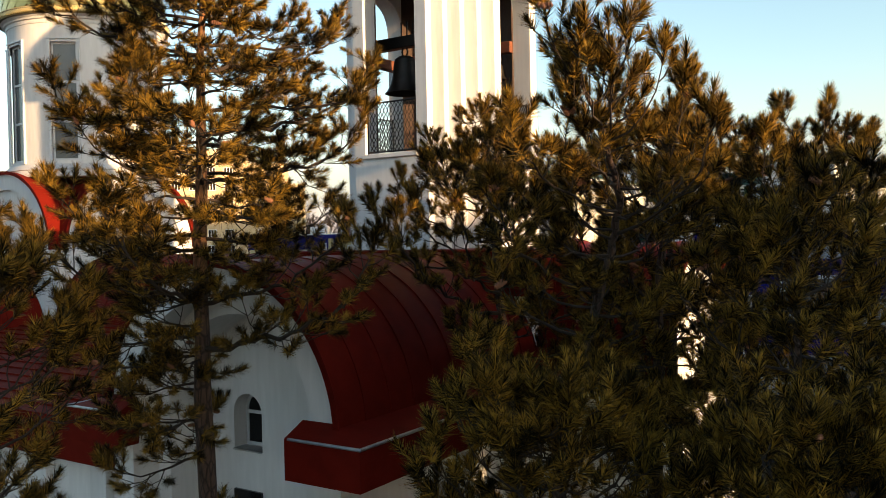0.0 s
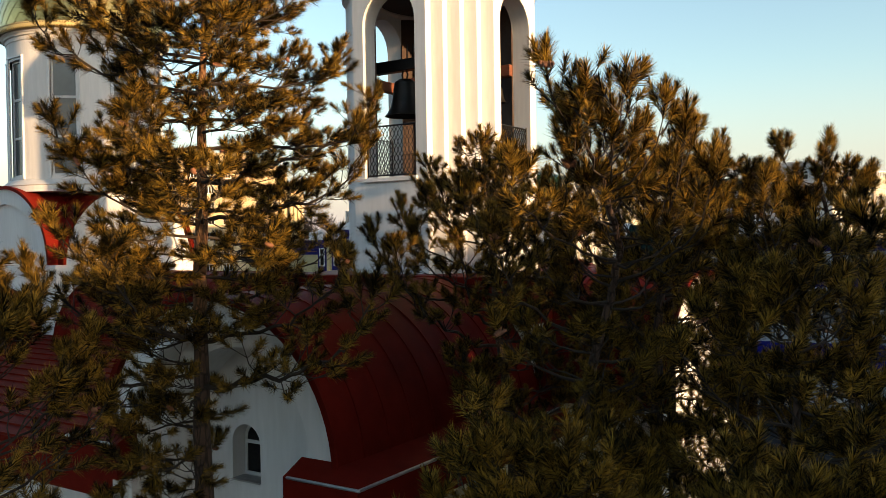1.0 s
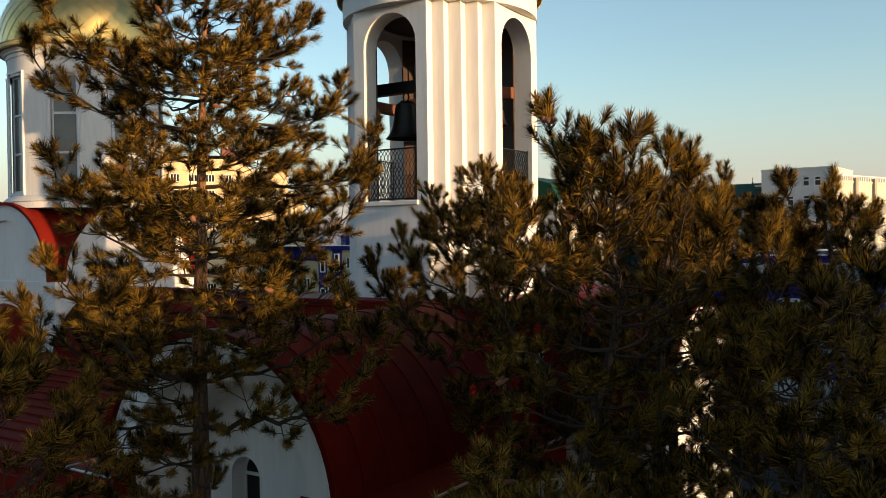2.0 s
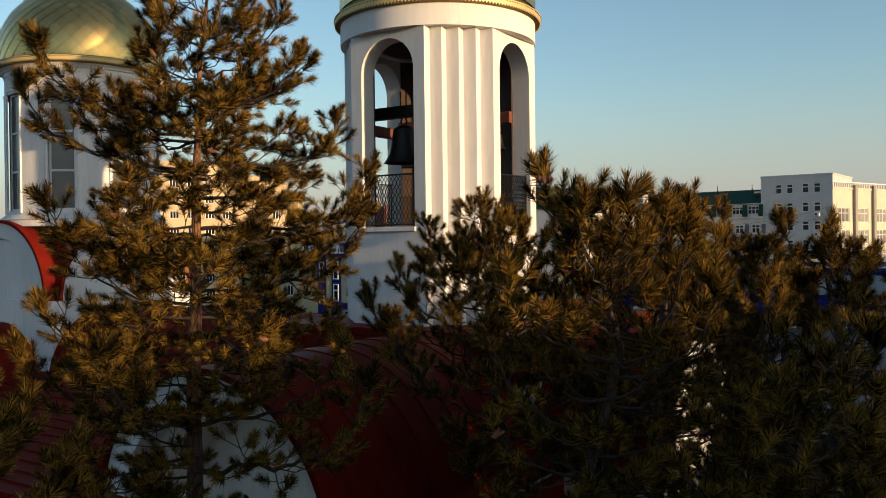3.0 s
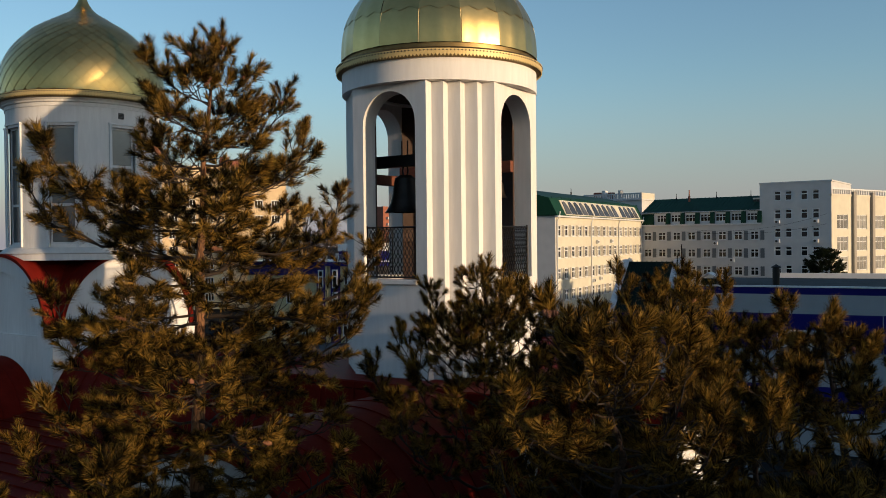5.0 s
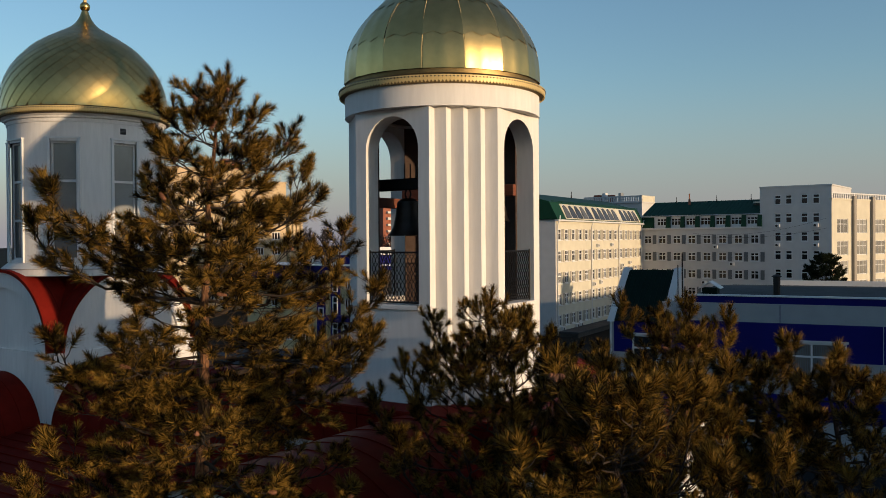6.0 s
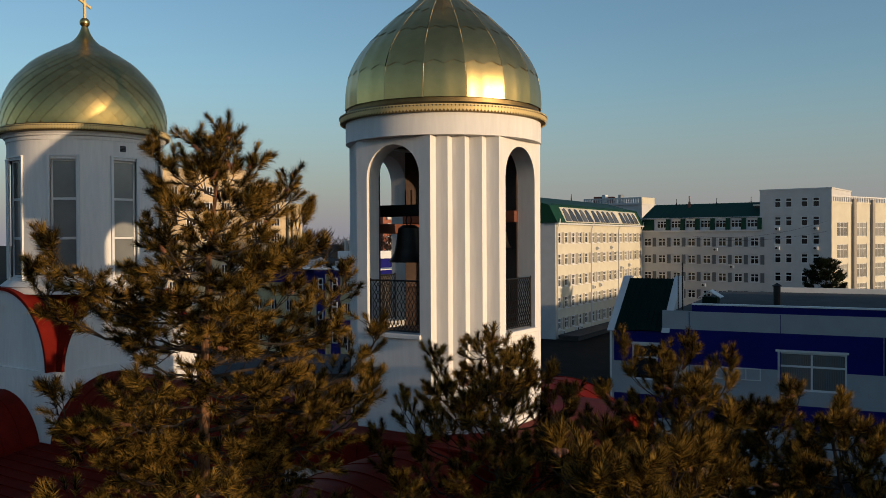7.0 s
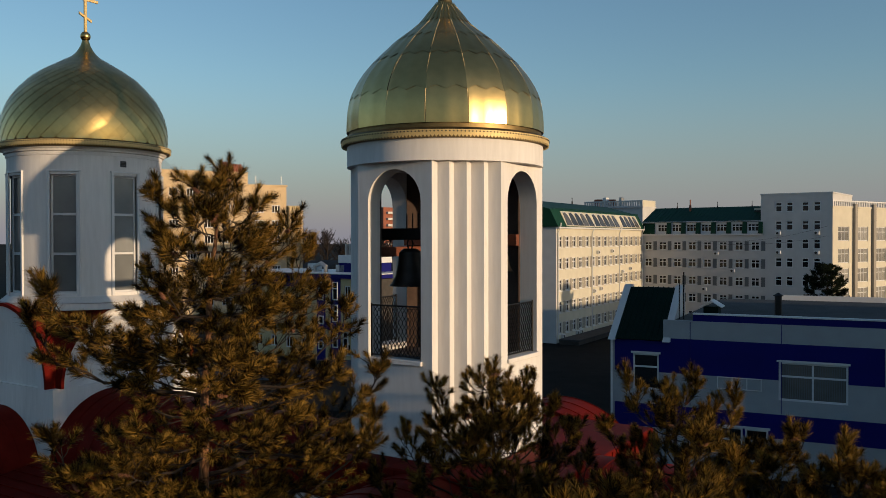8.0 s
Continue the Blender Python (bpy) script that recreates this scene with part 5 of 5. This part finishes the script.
# ---- pines ----
def needle_cloud(tufts, seed, per=180, length=0.165, width=0.0095):
    """A mesh of single needles set like a bottle brush round shoots; tufts: (base, direction, shoot length, size)."""
    rng = np.random.default_rng(seed)
    base = np.array([t[0] for t in tufts])
    way = np.array([t[1] for t in tufts])
    way /= np.linalg.norm(way, axis=1)[:, None]
    shoot, size = np.array([t[2] for t in tufts]), np.array([t[3] for t in tufts])
    count = np.maximum(24, (per * (0.35 + 0.65 * shoot / (0.26 * size)))).astype(int)
    idx = np.repeat(np.arange(len(tufts)), count)
    m = len(idx)
    w = way[idx]
    ref = np.where(np.abs(w[:, 2:3]) < 0.9, np.array([[0, 0, 1.0]]), np.array([[1.0, 0, 0]]))
    u = np.cross(w, ref)
    u /= np.linalg.norm(u, axis=1)[:, None]
    v = np.cross(w, u)
    s = rng.random(m) ** 0.7
    phi = rng.random(m) * 2 * np.pi
    ang = np.radians(62 - 34 * s**1.6 + rng.normal(0, 8, m))
    radial = u * np.cos(phi)[:, None] + v * np.sin(phi)[:, None]
    d = w * np.cos(ang)[:, None] + radial * np.sin(ang)[:, None]
    d[:, 2] += 0.08
    d /= np.linalg.norm(d, axis=1)[:, None]
    root = base[idx] + w * ((s - 0.15) * shoot[idx])[:, None]
    ln = length * size[idx] * rng.uniform(0.7, 1.15, m) * (1 - 0.25 * s**4)
    face = radial * np.cos(ang)[:, None] - w * np.sin(ang)[:, None] * 0.5 + rng.normal(size=(m, 3)) * 0.33
    side = np.cross(face, d)
    side /= np.linalg.norm(side, axis=1)[:, None]
    hw = (width * 0.5 * size[idx])[:, None]
    tip = root + d * ln[:, None]
    co = np.stack([root - side * hw, root + side * hw, tip], 1).reshape(-1, 3)
    me = bpy.data.meshes.new("needles")
    me.vertices.add(len(co))
    me.vertices.foreach_set("co", co.ravel())
    me.loops.add(3 * m)
    me.loops.foreach_set("vertex_index", np.arange(3 * m))
    me.polygons.add(m)
    me.polygons.foreach_set("loop_start", np.arange(m) * 3)
    me.update(calc_edges=True)
    me.validate()
    return me


def profile_at(rows, z):
    for (za, ra), (zb, rb) in zip(rows, rows[1:]):
        if za <= z <= zb:
            return ra + (rb - ra) * (z - za) / (zb - za)
    return rows[0][1] if z < rows[0][0] else rows[-1][1]


def bezier(a, b, c, d, n):
    return [a * (1 - t) ** 3 + b * 3 * t * (1 - t) ** 2 + c * 3 * t * t * (1 - t) + d * t**3 for t in (q / n for q in range(n + 1))]


def cone_mesh():
    """A small pine cone of overlapping scales round a core."""
    bm = bmesh.new()
    for k in range(5):
        r, z = 0.036 - 0.006 * abs(k - 1.5), -0.05 + 0.026 * k
        lathe(bm, [(0.006, z - 0.016), (r, z), (r * 0.72, z + 0.02), (0.004, z + 0.026)], 8, 22 * k, 22 * k + 360)
    me = bpy.data.meshes.new("cone")
    bm.to_mesh(me)
    bm.free()
    me.materials.append(CONE)
    return me


CONE_MESH = cone_mesh()


def pine(label, spine, girth, reach, seed, leaders=(), gap=0.5, clear=None, dense=1.0, rise=0.25, size=1.0, cones=14, per=180, orange=False, upright=0.35, steep=0.5, bare=0.3, foliage=None):
    """A pine. spine: the trunk; reach: rows (height, limb length) of its whorls; leaders: tips of its outstanding limbs.
    steep: how far a leader climbs for each metre out; upright: how strongly shoots turn up; clear(p): False where no whorl limb may go."""
    rng = random.Random(seed)
    t = thing("pine_tree", label, "pine tree", spine[0], 0, "pine trees")
    o = Vector(spine[0])
    pts = [Vector(p) - o for p in spine]
    fine = []
    for i in range(len(pts) - 1):
        for q in range(6):
            fine.append(pts[i].lerp(pts[i + 1], q / 6) + Vector((rng.uniform(-1, 1), rng.uniform(-1, 1), 0)) * 0.025)
    fine.append(pts[-1])
    top = fine[-1].z

    def girth_at(z):
        return max(0.018, girth * (1 - z / top) ** 0.8 + 0.012)

    split = next((i for i, p in enumerate(fine) if p.z > 0.62 * top), len(fine) // 2)
    for name, run, m in (("trunk", fine[: split + 1], BARK), ("upper_trunk", fine[split:], BARK_UP if orange else BARK)):
        bm = bmesh.new()
        tube(bm, run, [girth_at(p.z) * (1 + 0.07 * rng.uniform(-1, 1)) for p in run], 12)
        part(name, bm, m, t, "orange flaking upper trunk" if orange and name == "upper_trunk" else "")

    def trunk_at(z):
        for a, b in zip(fine, fine[1:]):
            if a.z <= z <= b.z:
                return a.lerp(b, (z - a.z) / max(1e-6, b.z - a.z))
        return fine[-1] if z > fine[-1].z else fine[0]

    tufts, tips = [], []
    up = Vector((0, 0, 1))

    def jitter(s):
        return Vector((rng.gauss(0, s), rng.gauss(0, s), rng.gauss(0, s)))

    def brush(p, d, s=1.0):
        d = (d.normalized() + up * upright * 0.6 + jitter(0.12)).normalized()
        tufts.append((tuple(p), tuple(d), rng.uniform(0.15, 0.29) * s * size, rng.uniform(0.85, 1.15) * (0.5 + 0.5 * s) * size))

    def limb(base, tip, end_up, leader=False):
        ln = (tip - base).length
        out = Vector((tip.x - base.x, tip.y - base.y, 0))
        hor = out.normalized() if out.length > 0.05 else up
        end = (hor * (1 - end_up) + up * end_up).normalized()
        start = (hor + up * 0.15 * (1 if leader else rng.uniform(-1, 1.5))).normalized()
        n = max(5, int(ln / 0.22))
        line = bezier(base, base + start * ln * 0.42, tip - end * ln * 0.34, tip, n)
        line = [line[0]] + [p + jitter(0.018 + 0.012 * ln / 2) for p in line[1:-1]] + [line[-1]]
        bm = bmesh.new()
        rb = min(girth_at(base.z) * 0.5, 0.012 + 0.009 * ln)
        tube(bm, line, [max(0.006, rb * (1 - 0.82 * q / n)) for q in range(n + 1)], 5)
        thin = 0.4 if o.z + base.z < 4.9 else 1.0
        m = max(3, int(ln * 3.5 * dense * thin))
        for q in range(m):
            f = bare + (0.97 - bare) * (q + rng.random()) / m
            fi = min(f * n, n - 1e-6)
            p = line[int(fi)].lerp(line[int(fi) + 1], fi - int(fi))
            dd = (line[int(fi) + 1] - line[int(fi)]).normalized()
            lat = dd.cross(up)
            lat = lat.normalized() if lat.length > 0.2 else Vector((math.cos(q * 2.4), math.sin(q * 2.4), 0))
            roll = rng.gauss(0, 0.55)
            lat = lat * math.cos(roll) * (1 if q % 2 else -1) + dd.cross(lat) * math.sin(roll)
            sd = (dd * rng.uniform(0.55, 1.0) + lat * rng.uniform(0.55, 1.05)).normalized()
            sl = min((0.2 + 0.36 * ln * (1 - f)) * rng.uniform(0.65, 1.2) * (0.75 if leader else 1.0), 1.0)
            e1 = p + sd * sl * 0.5 + jitter(0.02)
            sd2 = (sd + up * upright + jitter(0.14)).normalized()
            e2 = e1 + sd2 * sl * 0.5
            tube(bm, [p, e1, e2], [0.010, 0.008, 0.006], 3, cap=False)
            brush(e2, sd2)
            kids = int(sl / 0.29 * thin + rng.random())
            for k in range(kids):
                g = rng.uniform(0.3, 0.9)
                p2 = p.lerp(e1, g * 2) if g < 0.5 else e1.lerp(e2, g * 2 - 1)
                s2 = sd2.cross(up)
                s2 = (s2.normalized() if s2.length > 0.2 else lat) * (1 if k % 2 else -1)
                td = (sd2 * 0.75 + s2 * rng.uniform(0.4, 0.95) + up * upright * 0.6 + jitter(0.1)).normalized()
                e3 = p2 + td * rng.uniform(0.1, 0.26)
                tube(bm, [p2, e3], [0.007, 0.005], 3, cap=False)
                brush(e3, td, 0.9)
        brush(line[-1], end, 1.3 if leader else 1.15)
        if leader:
            brush(line[-1] - end * 0.2, end, 1.1)
        for k in range(4 if leader else 2):
            a = rng.uniform(0, 6.28)
            sd = (end + Vector((math.cos(a), math.sin(a), 0.2)) * 0.7).normalized()
            p = line[-1] - end * rng.uniform(0.03, 0.22)
            e = p + sd * rng.uniform(0.06, 0.16)
            tube(bm, [p, e], [0.007, 0.005], 3, cap=False)
            brush(e, sd, 0.95)
        tips.append(line[-1])
        part("limb", bm, TWIG, t)

    for x, y, z in leaders:
        tip = Vector((x, y, z - 0.4)) - o
        h = math.hypot(tip.x - trunk_at(tip.z).x, tip.y - trunk_at(tip.z).y)
        base = trunk_at(min(tip.z - steep * h - 0.25, top - 0.1))
        limb(base, tip, min(0.92, 0.45 + upright), True)
    z = reach[0][0] - o.z
    az0 = rng.uniform(0, 360)
    while z < top - 0.05:
        r0 = profile_at(reach, z + o.z)
        k = 4 if r0 > 0.6 else 3
        az0 += 360 / k / 2 + rng.uniform(-15, 15)
        for j in range(k):
            a = radians(az0 + 360 * j / k + rng.uniform(-24, 24))
            base = trunk_at(z + rng.uniform(-0.14, 0.14))
            h = Vector((math.cos(a), math.sin(a), 0))
            ln = r0 * rng.uniform(0.6, 1.15)
            if clear:
                while ln > 0.3 and not clear(o + base + h * ln):
                    ln *= 0.85
                if not clear(o + base + h * ln):
                    continue
            if ln < 0.25:
                continue
            climb = rise + 0.35 * (z / top) ** 4 + rng.uniform(-0.13, 0.13)
            tip = base + h * ln + up * climb * ln
            limb(base, tip, min(0.85, 0.25 + upright * rng.uniform(0.5, 1.2)))
        z += gap * rng.uniform(0.8, 1.2) * (0.75 if z > 0.85 * top else 1.6 if z + o.z < 4.9 else 1.0)
    for q in range(5):
        brush(fine[-1] - Vector((0, 0, 0.09 * q)), Vector((rng.uniform(-0.6, 0.6), rng.uniform(-0.6, 0.6), 1)), 1.1)
    tagged(part("crown", needle_cloud(tufts, seed, per), foliage or NEEDLES, t, "green needle tufts darkened for shade" if foliage else "olive-green needle tufts"), kind="stuff")
    for q in range(min(cones, len(tips))):
        p = tips[(q * 7) % len(tips)]
        c = part("cone", CONE_MESH, CONE, t, "small brown pine cone")
        c.matrix_basis = pose(p.x + rng.uniform(-0.05, 0.05), p.y - 0.04, p.z - 0.03, rng.uniform(30, 120), 0, rng.uniform(0, 360))
    return t


def before_gable(p):
    """As off_gable, and short limbs low down on the side of the gable's window."""
    return off_gable(p) and -4.95 < p.x < -0.9 and not (p.z < 7.9 and p.x > -3.62)


def off_gable(p):
    """True where a limb stays clear of the plastered gable and its roof."""
    x, y = p.x - CX, p.y - CY
    ly = 0.55 * x + 0.835 * y
    lx = 0.835 * x - 0.55 * y
    return not (p.z < 8.6 and ly > -9.75 and -2.2 < lx < 5.0)


pine("tall slender pine with orange upper trunk before the gable", [(-3.72, 12.5, GZ), (-3.72, 12.5, 3.0), (-3.7, 12.5, 8.0), (-3.62, 12.5, 12.0), (-3.4, 12.38, 14.15)], 0.2,
     [(3.0, 1.2), (5.0, 1.5), (7.0, 1.7), (8.0, 1.9), (9.0, 2.2), (10.2, 2.3), (11.2, 2.0), (12.0, 1.5), (12.6, 1.15), (13.2, 0.8), (13.8, 0.45), (14.4, 0.2)], 11,
     leaders=[(-3.25, 12.3, 14.8), (-2.48, 12.95, 14.1), (-2.42, 14.2, 13.75), (-1.8, 14.6, 12.8), (-5.85, 11.9, 12.85), (-5.27, 11.2, 13.3), (-4.15, 12.1, 14.55), (-2.95, 12.6, 14.45), (-1.36, 13.83, 11.1), (-1.0, 10.55, 8.95), (-1.45, 11.3, 9.3), (-3.9, 9.7, 9.45), (-1.2, 14.0, 11.9), (-5.5, 11.6, 9.9), (-5.1, 11.6, 10.7), (-5.45, 11.6, 11.3), (-5.9, 11.7, 9.3)],
     gap=0.47, clear=before_gable, cones=45, rise=0.06, orange=True, dense=1.8, upright=0.3, steep=0.38, bare=0.1)
pine("broad pine with leaning forked trunk", [(0.7, 11.6, GZ), (1.1, 11.4, 4.0), (1.65, 11.0, 7.0), (1.95, 10.6, 8.4), (2.0, 10.2, 9.0), (1.6, 9.5, 9.9), (1.3, 9.1, 10.4)], 0.17,
     [(3.0, 1.5), (5.0, 1.5), (6.6, 1.1), (7.6, 1.5), (8.4, 1.2), (9.4, 0.6), (10.1, 0.3), (10.4, 0.2)], 23,
     leaders=[(0.9, 8.5, 11.3), (1.2, 8.35, 11.0), (1.68, 8.4, 11.1), (2.3, 9.3, 11.05), (1.6, 9.9, 11.05), (1.6, 8.7, 10.75), (2.7, 9.9, 10.85), (0.45, 10.0, 9.6), (1.4, 10.3, 9.6), (0.6, 9.2, 10.3), (2.6, 8.7, 10.2)],
     gap=0.5, clear=off_gable, rise=0.35, cones=30, dense=1.05, upright=0.5, steep=0.75, bare=0.3)
pine("dense pine beside the church arm", [(1.15, 15.0, GZ), (1.1, 15.0, 5.0), (0.8, 15.6, 8.6), (0.7, 16.1, 10.7)], 0.17,
     [(3.5, 1.6), (6.0, 1.8), (8.0, 1.9), (9.3, 1.3), (10.1, 0.6), (10.7, 0.25)], 37,
     leaders=[(0.78, 16.35, 11.4), (-0.32, 17.2, 11.0), (1.6, 18.2, 11.0), (-0.1, 16.0, 10.5), (1.3, 16.0, 11.0), (-0.9, 16.6, 10.2), (1.9, 16.6, 10.7), (0.3, 15.2, 10.4), (-1.4, 15.6, 9.7), (2.3, 17.0, 10.2), (-0.6, 14.8, 9.7), (1.5, 14.6, 9.9), (2.5, 16.0, 9.9), (-0.9, 13.7, 9.4), (0.1, 13.4, 9.6), (0.9, 13.3, 9.8)],
     gap=0.42, clear=off_gable, rise=0.35, cones=30, dense=1.5, upright=0.5, steep=0.6)
pine("broad dense pine among others in the yard", [(3.0, 12.6, GZ), (2.95, 12.6, 5.0), (3.1, 12.5, 8.5), (3.2, 12.3, 10.4)], 0.2,
     [(3.0, 1.0), (6.0, 1.0), (7.6, 1.6), (8.5, 1.4), (9.3, 0.7), (9.9, 0.3), (10.4, 0.2)], 41,
     leaders=[(3.32, 12.0, 11.15), (3.5, 12.5, 11.05), (2.75, 12.4, 10.7), (4.1, 12.8, 10.6), (3.0, 11.4, 10.3), (2.3, 11.9, 10.2)],
     gap=0.44, rise=0.4, cones=26, dense=1.1, upright=0.5, steep=0.8)
pine("broad dense pine among others in the yard", [(6.4, 12.9, GZ), (6.3, 12.9, 5.0), (6.0, 12.9, 8.0), (5.6, 12.9, 10.2)], 0.2,
     [(3.0, 2.2), (6.0, 2.3), (7.6, 2.0), (8.5, 1.4), (9.4, 0.6), (10.2, 0.2)], 53,
     leaders=[(5.2, 13.3, 10.9), (5.5, 12.4, 10.75), (6.5, 14.4, 10.5), (4.6, 13.0, 10.5), (6.2, 12.5, 10.4), (7.0, 13.0, 10.2), (4.9, 12.0, 10.0), (7.6, 12.6, 9.9)],
     gap=0.46, rise=0.4, cones=26, dense=1.05, upright=0.5, steep=0.7)
pine("pine beside the sunny church gable", [(4.0, 15.2, GZ), (4.0, 15.2, 5.0), (4.0, 15.6, 10.6)], 0.17,
     [(4.6, 1.1), (7.0, 1.2), (8.5, 1.2), (9.5, 0.7), (10.6, 0.2)], 59,
     leaders=[(4.4, 16.0, 11.3), (3.2, 16.0, 11.3), (4.95, 15.2, 11.1), (3.75, 15.4, 10.8), (4.7, 15.9, 10.7), (2.8, 15.6, 10.5)],
     gap=0.44, rise=0.4, cones=30, dense=1.3, upright=0.55, steep=0.8)
pine("slim pine beside the sunny church gable", [(5.0, 14.0, GZ), (5.0, 14.0, 5.0), (5.0, 14.0, 9.9)], 0.14,
     [(5.5, 0.6), (7.5, 0.9), (9.0, 0.9), (9.9, 0.3)], 61, gap=0.42, rise=0.4, cones=10, dense=1.0, upright=0.5)
pine("low young pine with long bright tufts", [(-5.6, 9.0, GZ), (-5.5, 9.0, 4.0), (-5.45, 9.0, 8.6)], 0.13,
     [(2.0, 1.6), (5.0, 1.6), (7.0, 1.3), (8.0, 0.8), (8.6, 0.3)], 67,
     leaders=[(-4.5, 9.0, 8.75), (-4.7, 9.5, 8.9), (-5.2, 8.7, 9.0), (-4.3, 9.6, 8.2)], gap=0.46, rise=0.4, cones=6, upright=0.4)
pine("low spreading pine under the taller ones", [(3.4, 9.0, GZ), (3.5, 9.0, 3.0), (3.6, 9.0, 8.6)], 0.14,
     [(2.0, 1.6), (4.0, 1.8), (5.5, 1.6), (7.0, 1.3), (8.6, 0.4)], 71,
     leaders=[(3.45, 8.2, 9.5), (3.55, 9.8, 10.1), (4.3, 8.8, 9.6), (4.9, 9.5, 9.5), (2.9, 8.8, 9.1)], gap=0.46, rise=0.4, cones=10, upright=0.45, steep=0.7)
pine("low pine under the taller ones", [(5.4, 9.6, GZ), (5.4, 9.6, 3.0), (5.3, 9.6, 8.0)], 0.15,
     [(2.0, 1.8), (4.0, 2.0), (6.0, 1.8), (8.0, 0.4)], 73, gap=0.46, rise=0.4, cones=6, upright=0.45, per=110)
pine("low pine under the taller ones", [(-1.0, 9.6, GZ), (-1.0, 9.6, 2.0), (-1.0, 9.6, 4.6)], 0.13,
     [(0.5, 1.6), (2.5, 1.7), (4.0, 1.0), (4.6, 0.3)], 79, gap=0.46, rise=0.4, cones=4, per=110)
pine("low bushy pine in front of the church arm", [(0.9, 8.0, GZ), (0.9, 8.0, 2.0), (0.8, 7.8, 7.0)], 0.13,
     [(1.5, 1.4), (3.5, 1.6), (5.0, 1.3), (6.2, 1.0), (7.0, 0.4)], 80,
     leaders=[(0.15, 7.95, 7.95), (0.25, 7.3, 7.7), (0.9, 7.45, 7.6), (1.3, 7.45, 7.55), (0.6, 7.7, 7.6), (1.7, 7.9, 7.3), (-0.3, 7.7, 7.2)], gap=0.4, rise=0.4, cones=6, upright=0.5, steep=0.7, dense=1.3)
pine("low bushy pine at the foot of the taller ones", [(2.7, 6.9, GZ), (2.7, 6.9, 2.0), (2.7, 6.9, 6.8)], 0.13,
     [(1.5, 1.3), (3.5, 1.5), (5.0, 1.3), (6.0, 1.0), (6.8, 0.4)], 81,
     leaders=[(2.75, 6.7, 7.4), (2.2, 7.3, 7.2), (3.3, 6.8, 7.3), (1.9, 7.0, 6.9), (2.5, 6.3, 6.9), (3.7, 7.3, 7.2)], gap=0.4, rise=0.4, cones=6, upright=0.5, steep=0.7, dense=1.3)
# two pines added beyond the right edge of view to shade the others
pine("dense pine added out of view to shade the lower trees", [(9.2, 9.8, GZ), (9.2, 9.8, 5.0), (9.1, 9.8, 9.6)], 0.2,
     [(3.0, 2.2), (5.0, 2.5), (8.2, 1.6), (9.6, 0.3)], 83, gap=0.55, rise=0.35, cones=4, upright=0.4, per=90)
pine("dense pine added out of view to shade the lower trees", [(6.4, 5.2, GZ), (6.4, 5.2, 4.0), (6.4, 5.2, 9.0)], 0.18,
     [(2.0, 1.6), (5.0, 1.8), (7.5, 1.5), (9.0, 0.3)], 89, gap=0.55, rise=0.3, cones=4, upright=0.4, per=90)
pine("small dark conifer behind the blue roof", [(50.0, 108.0, GZ), (50.0, 108.0, 4.0), (50.0, 108.0, 9.6)], 0.3,
     [(1.0, 3.0), (4.0, 3.0), (7.0, 2.6), (8.5, 1.6), (9.6, 0.5)], 97, gap=0.8, rise=0.3, cones=0, size=2.0, per=110, dense=2.2, foliage=SHADED_NEEDLES)
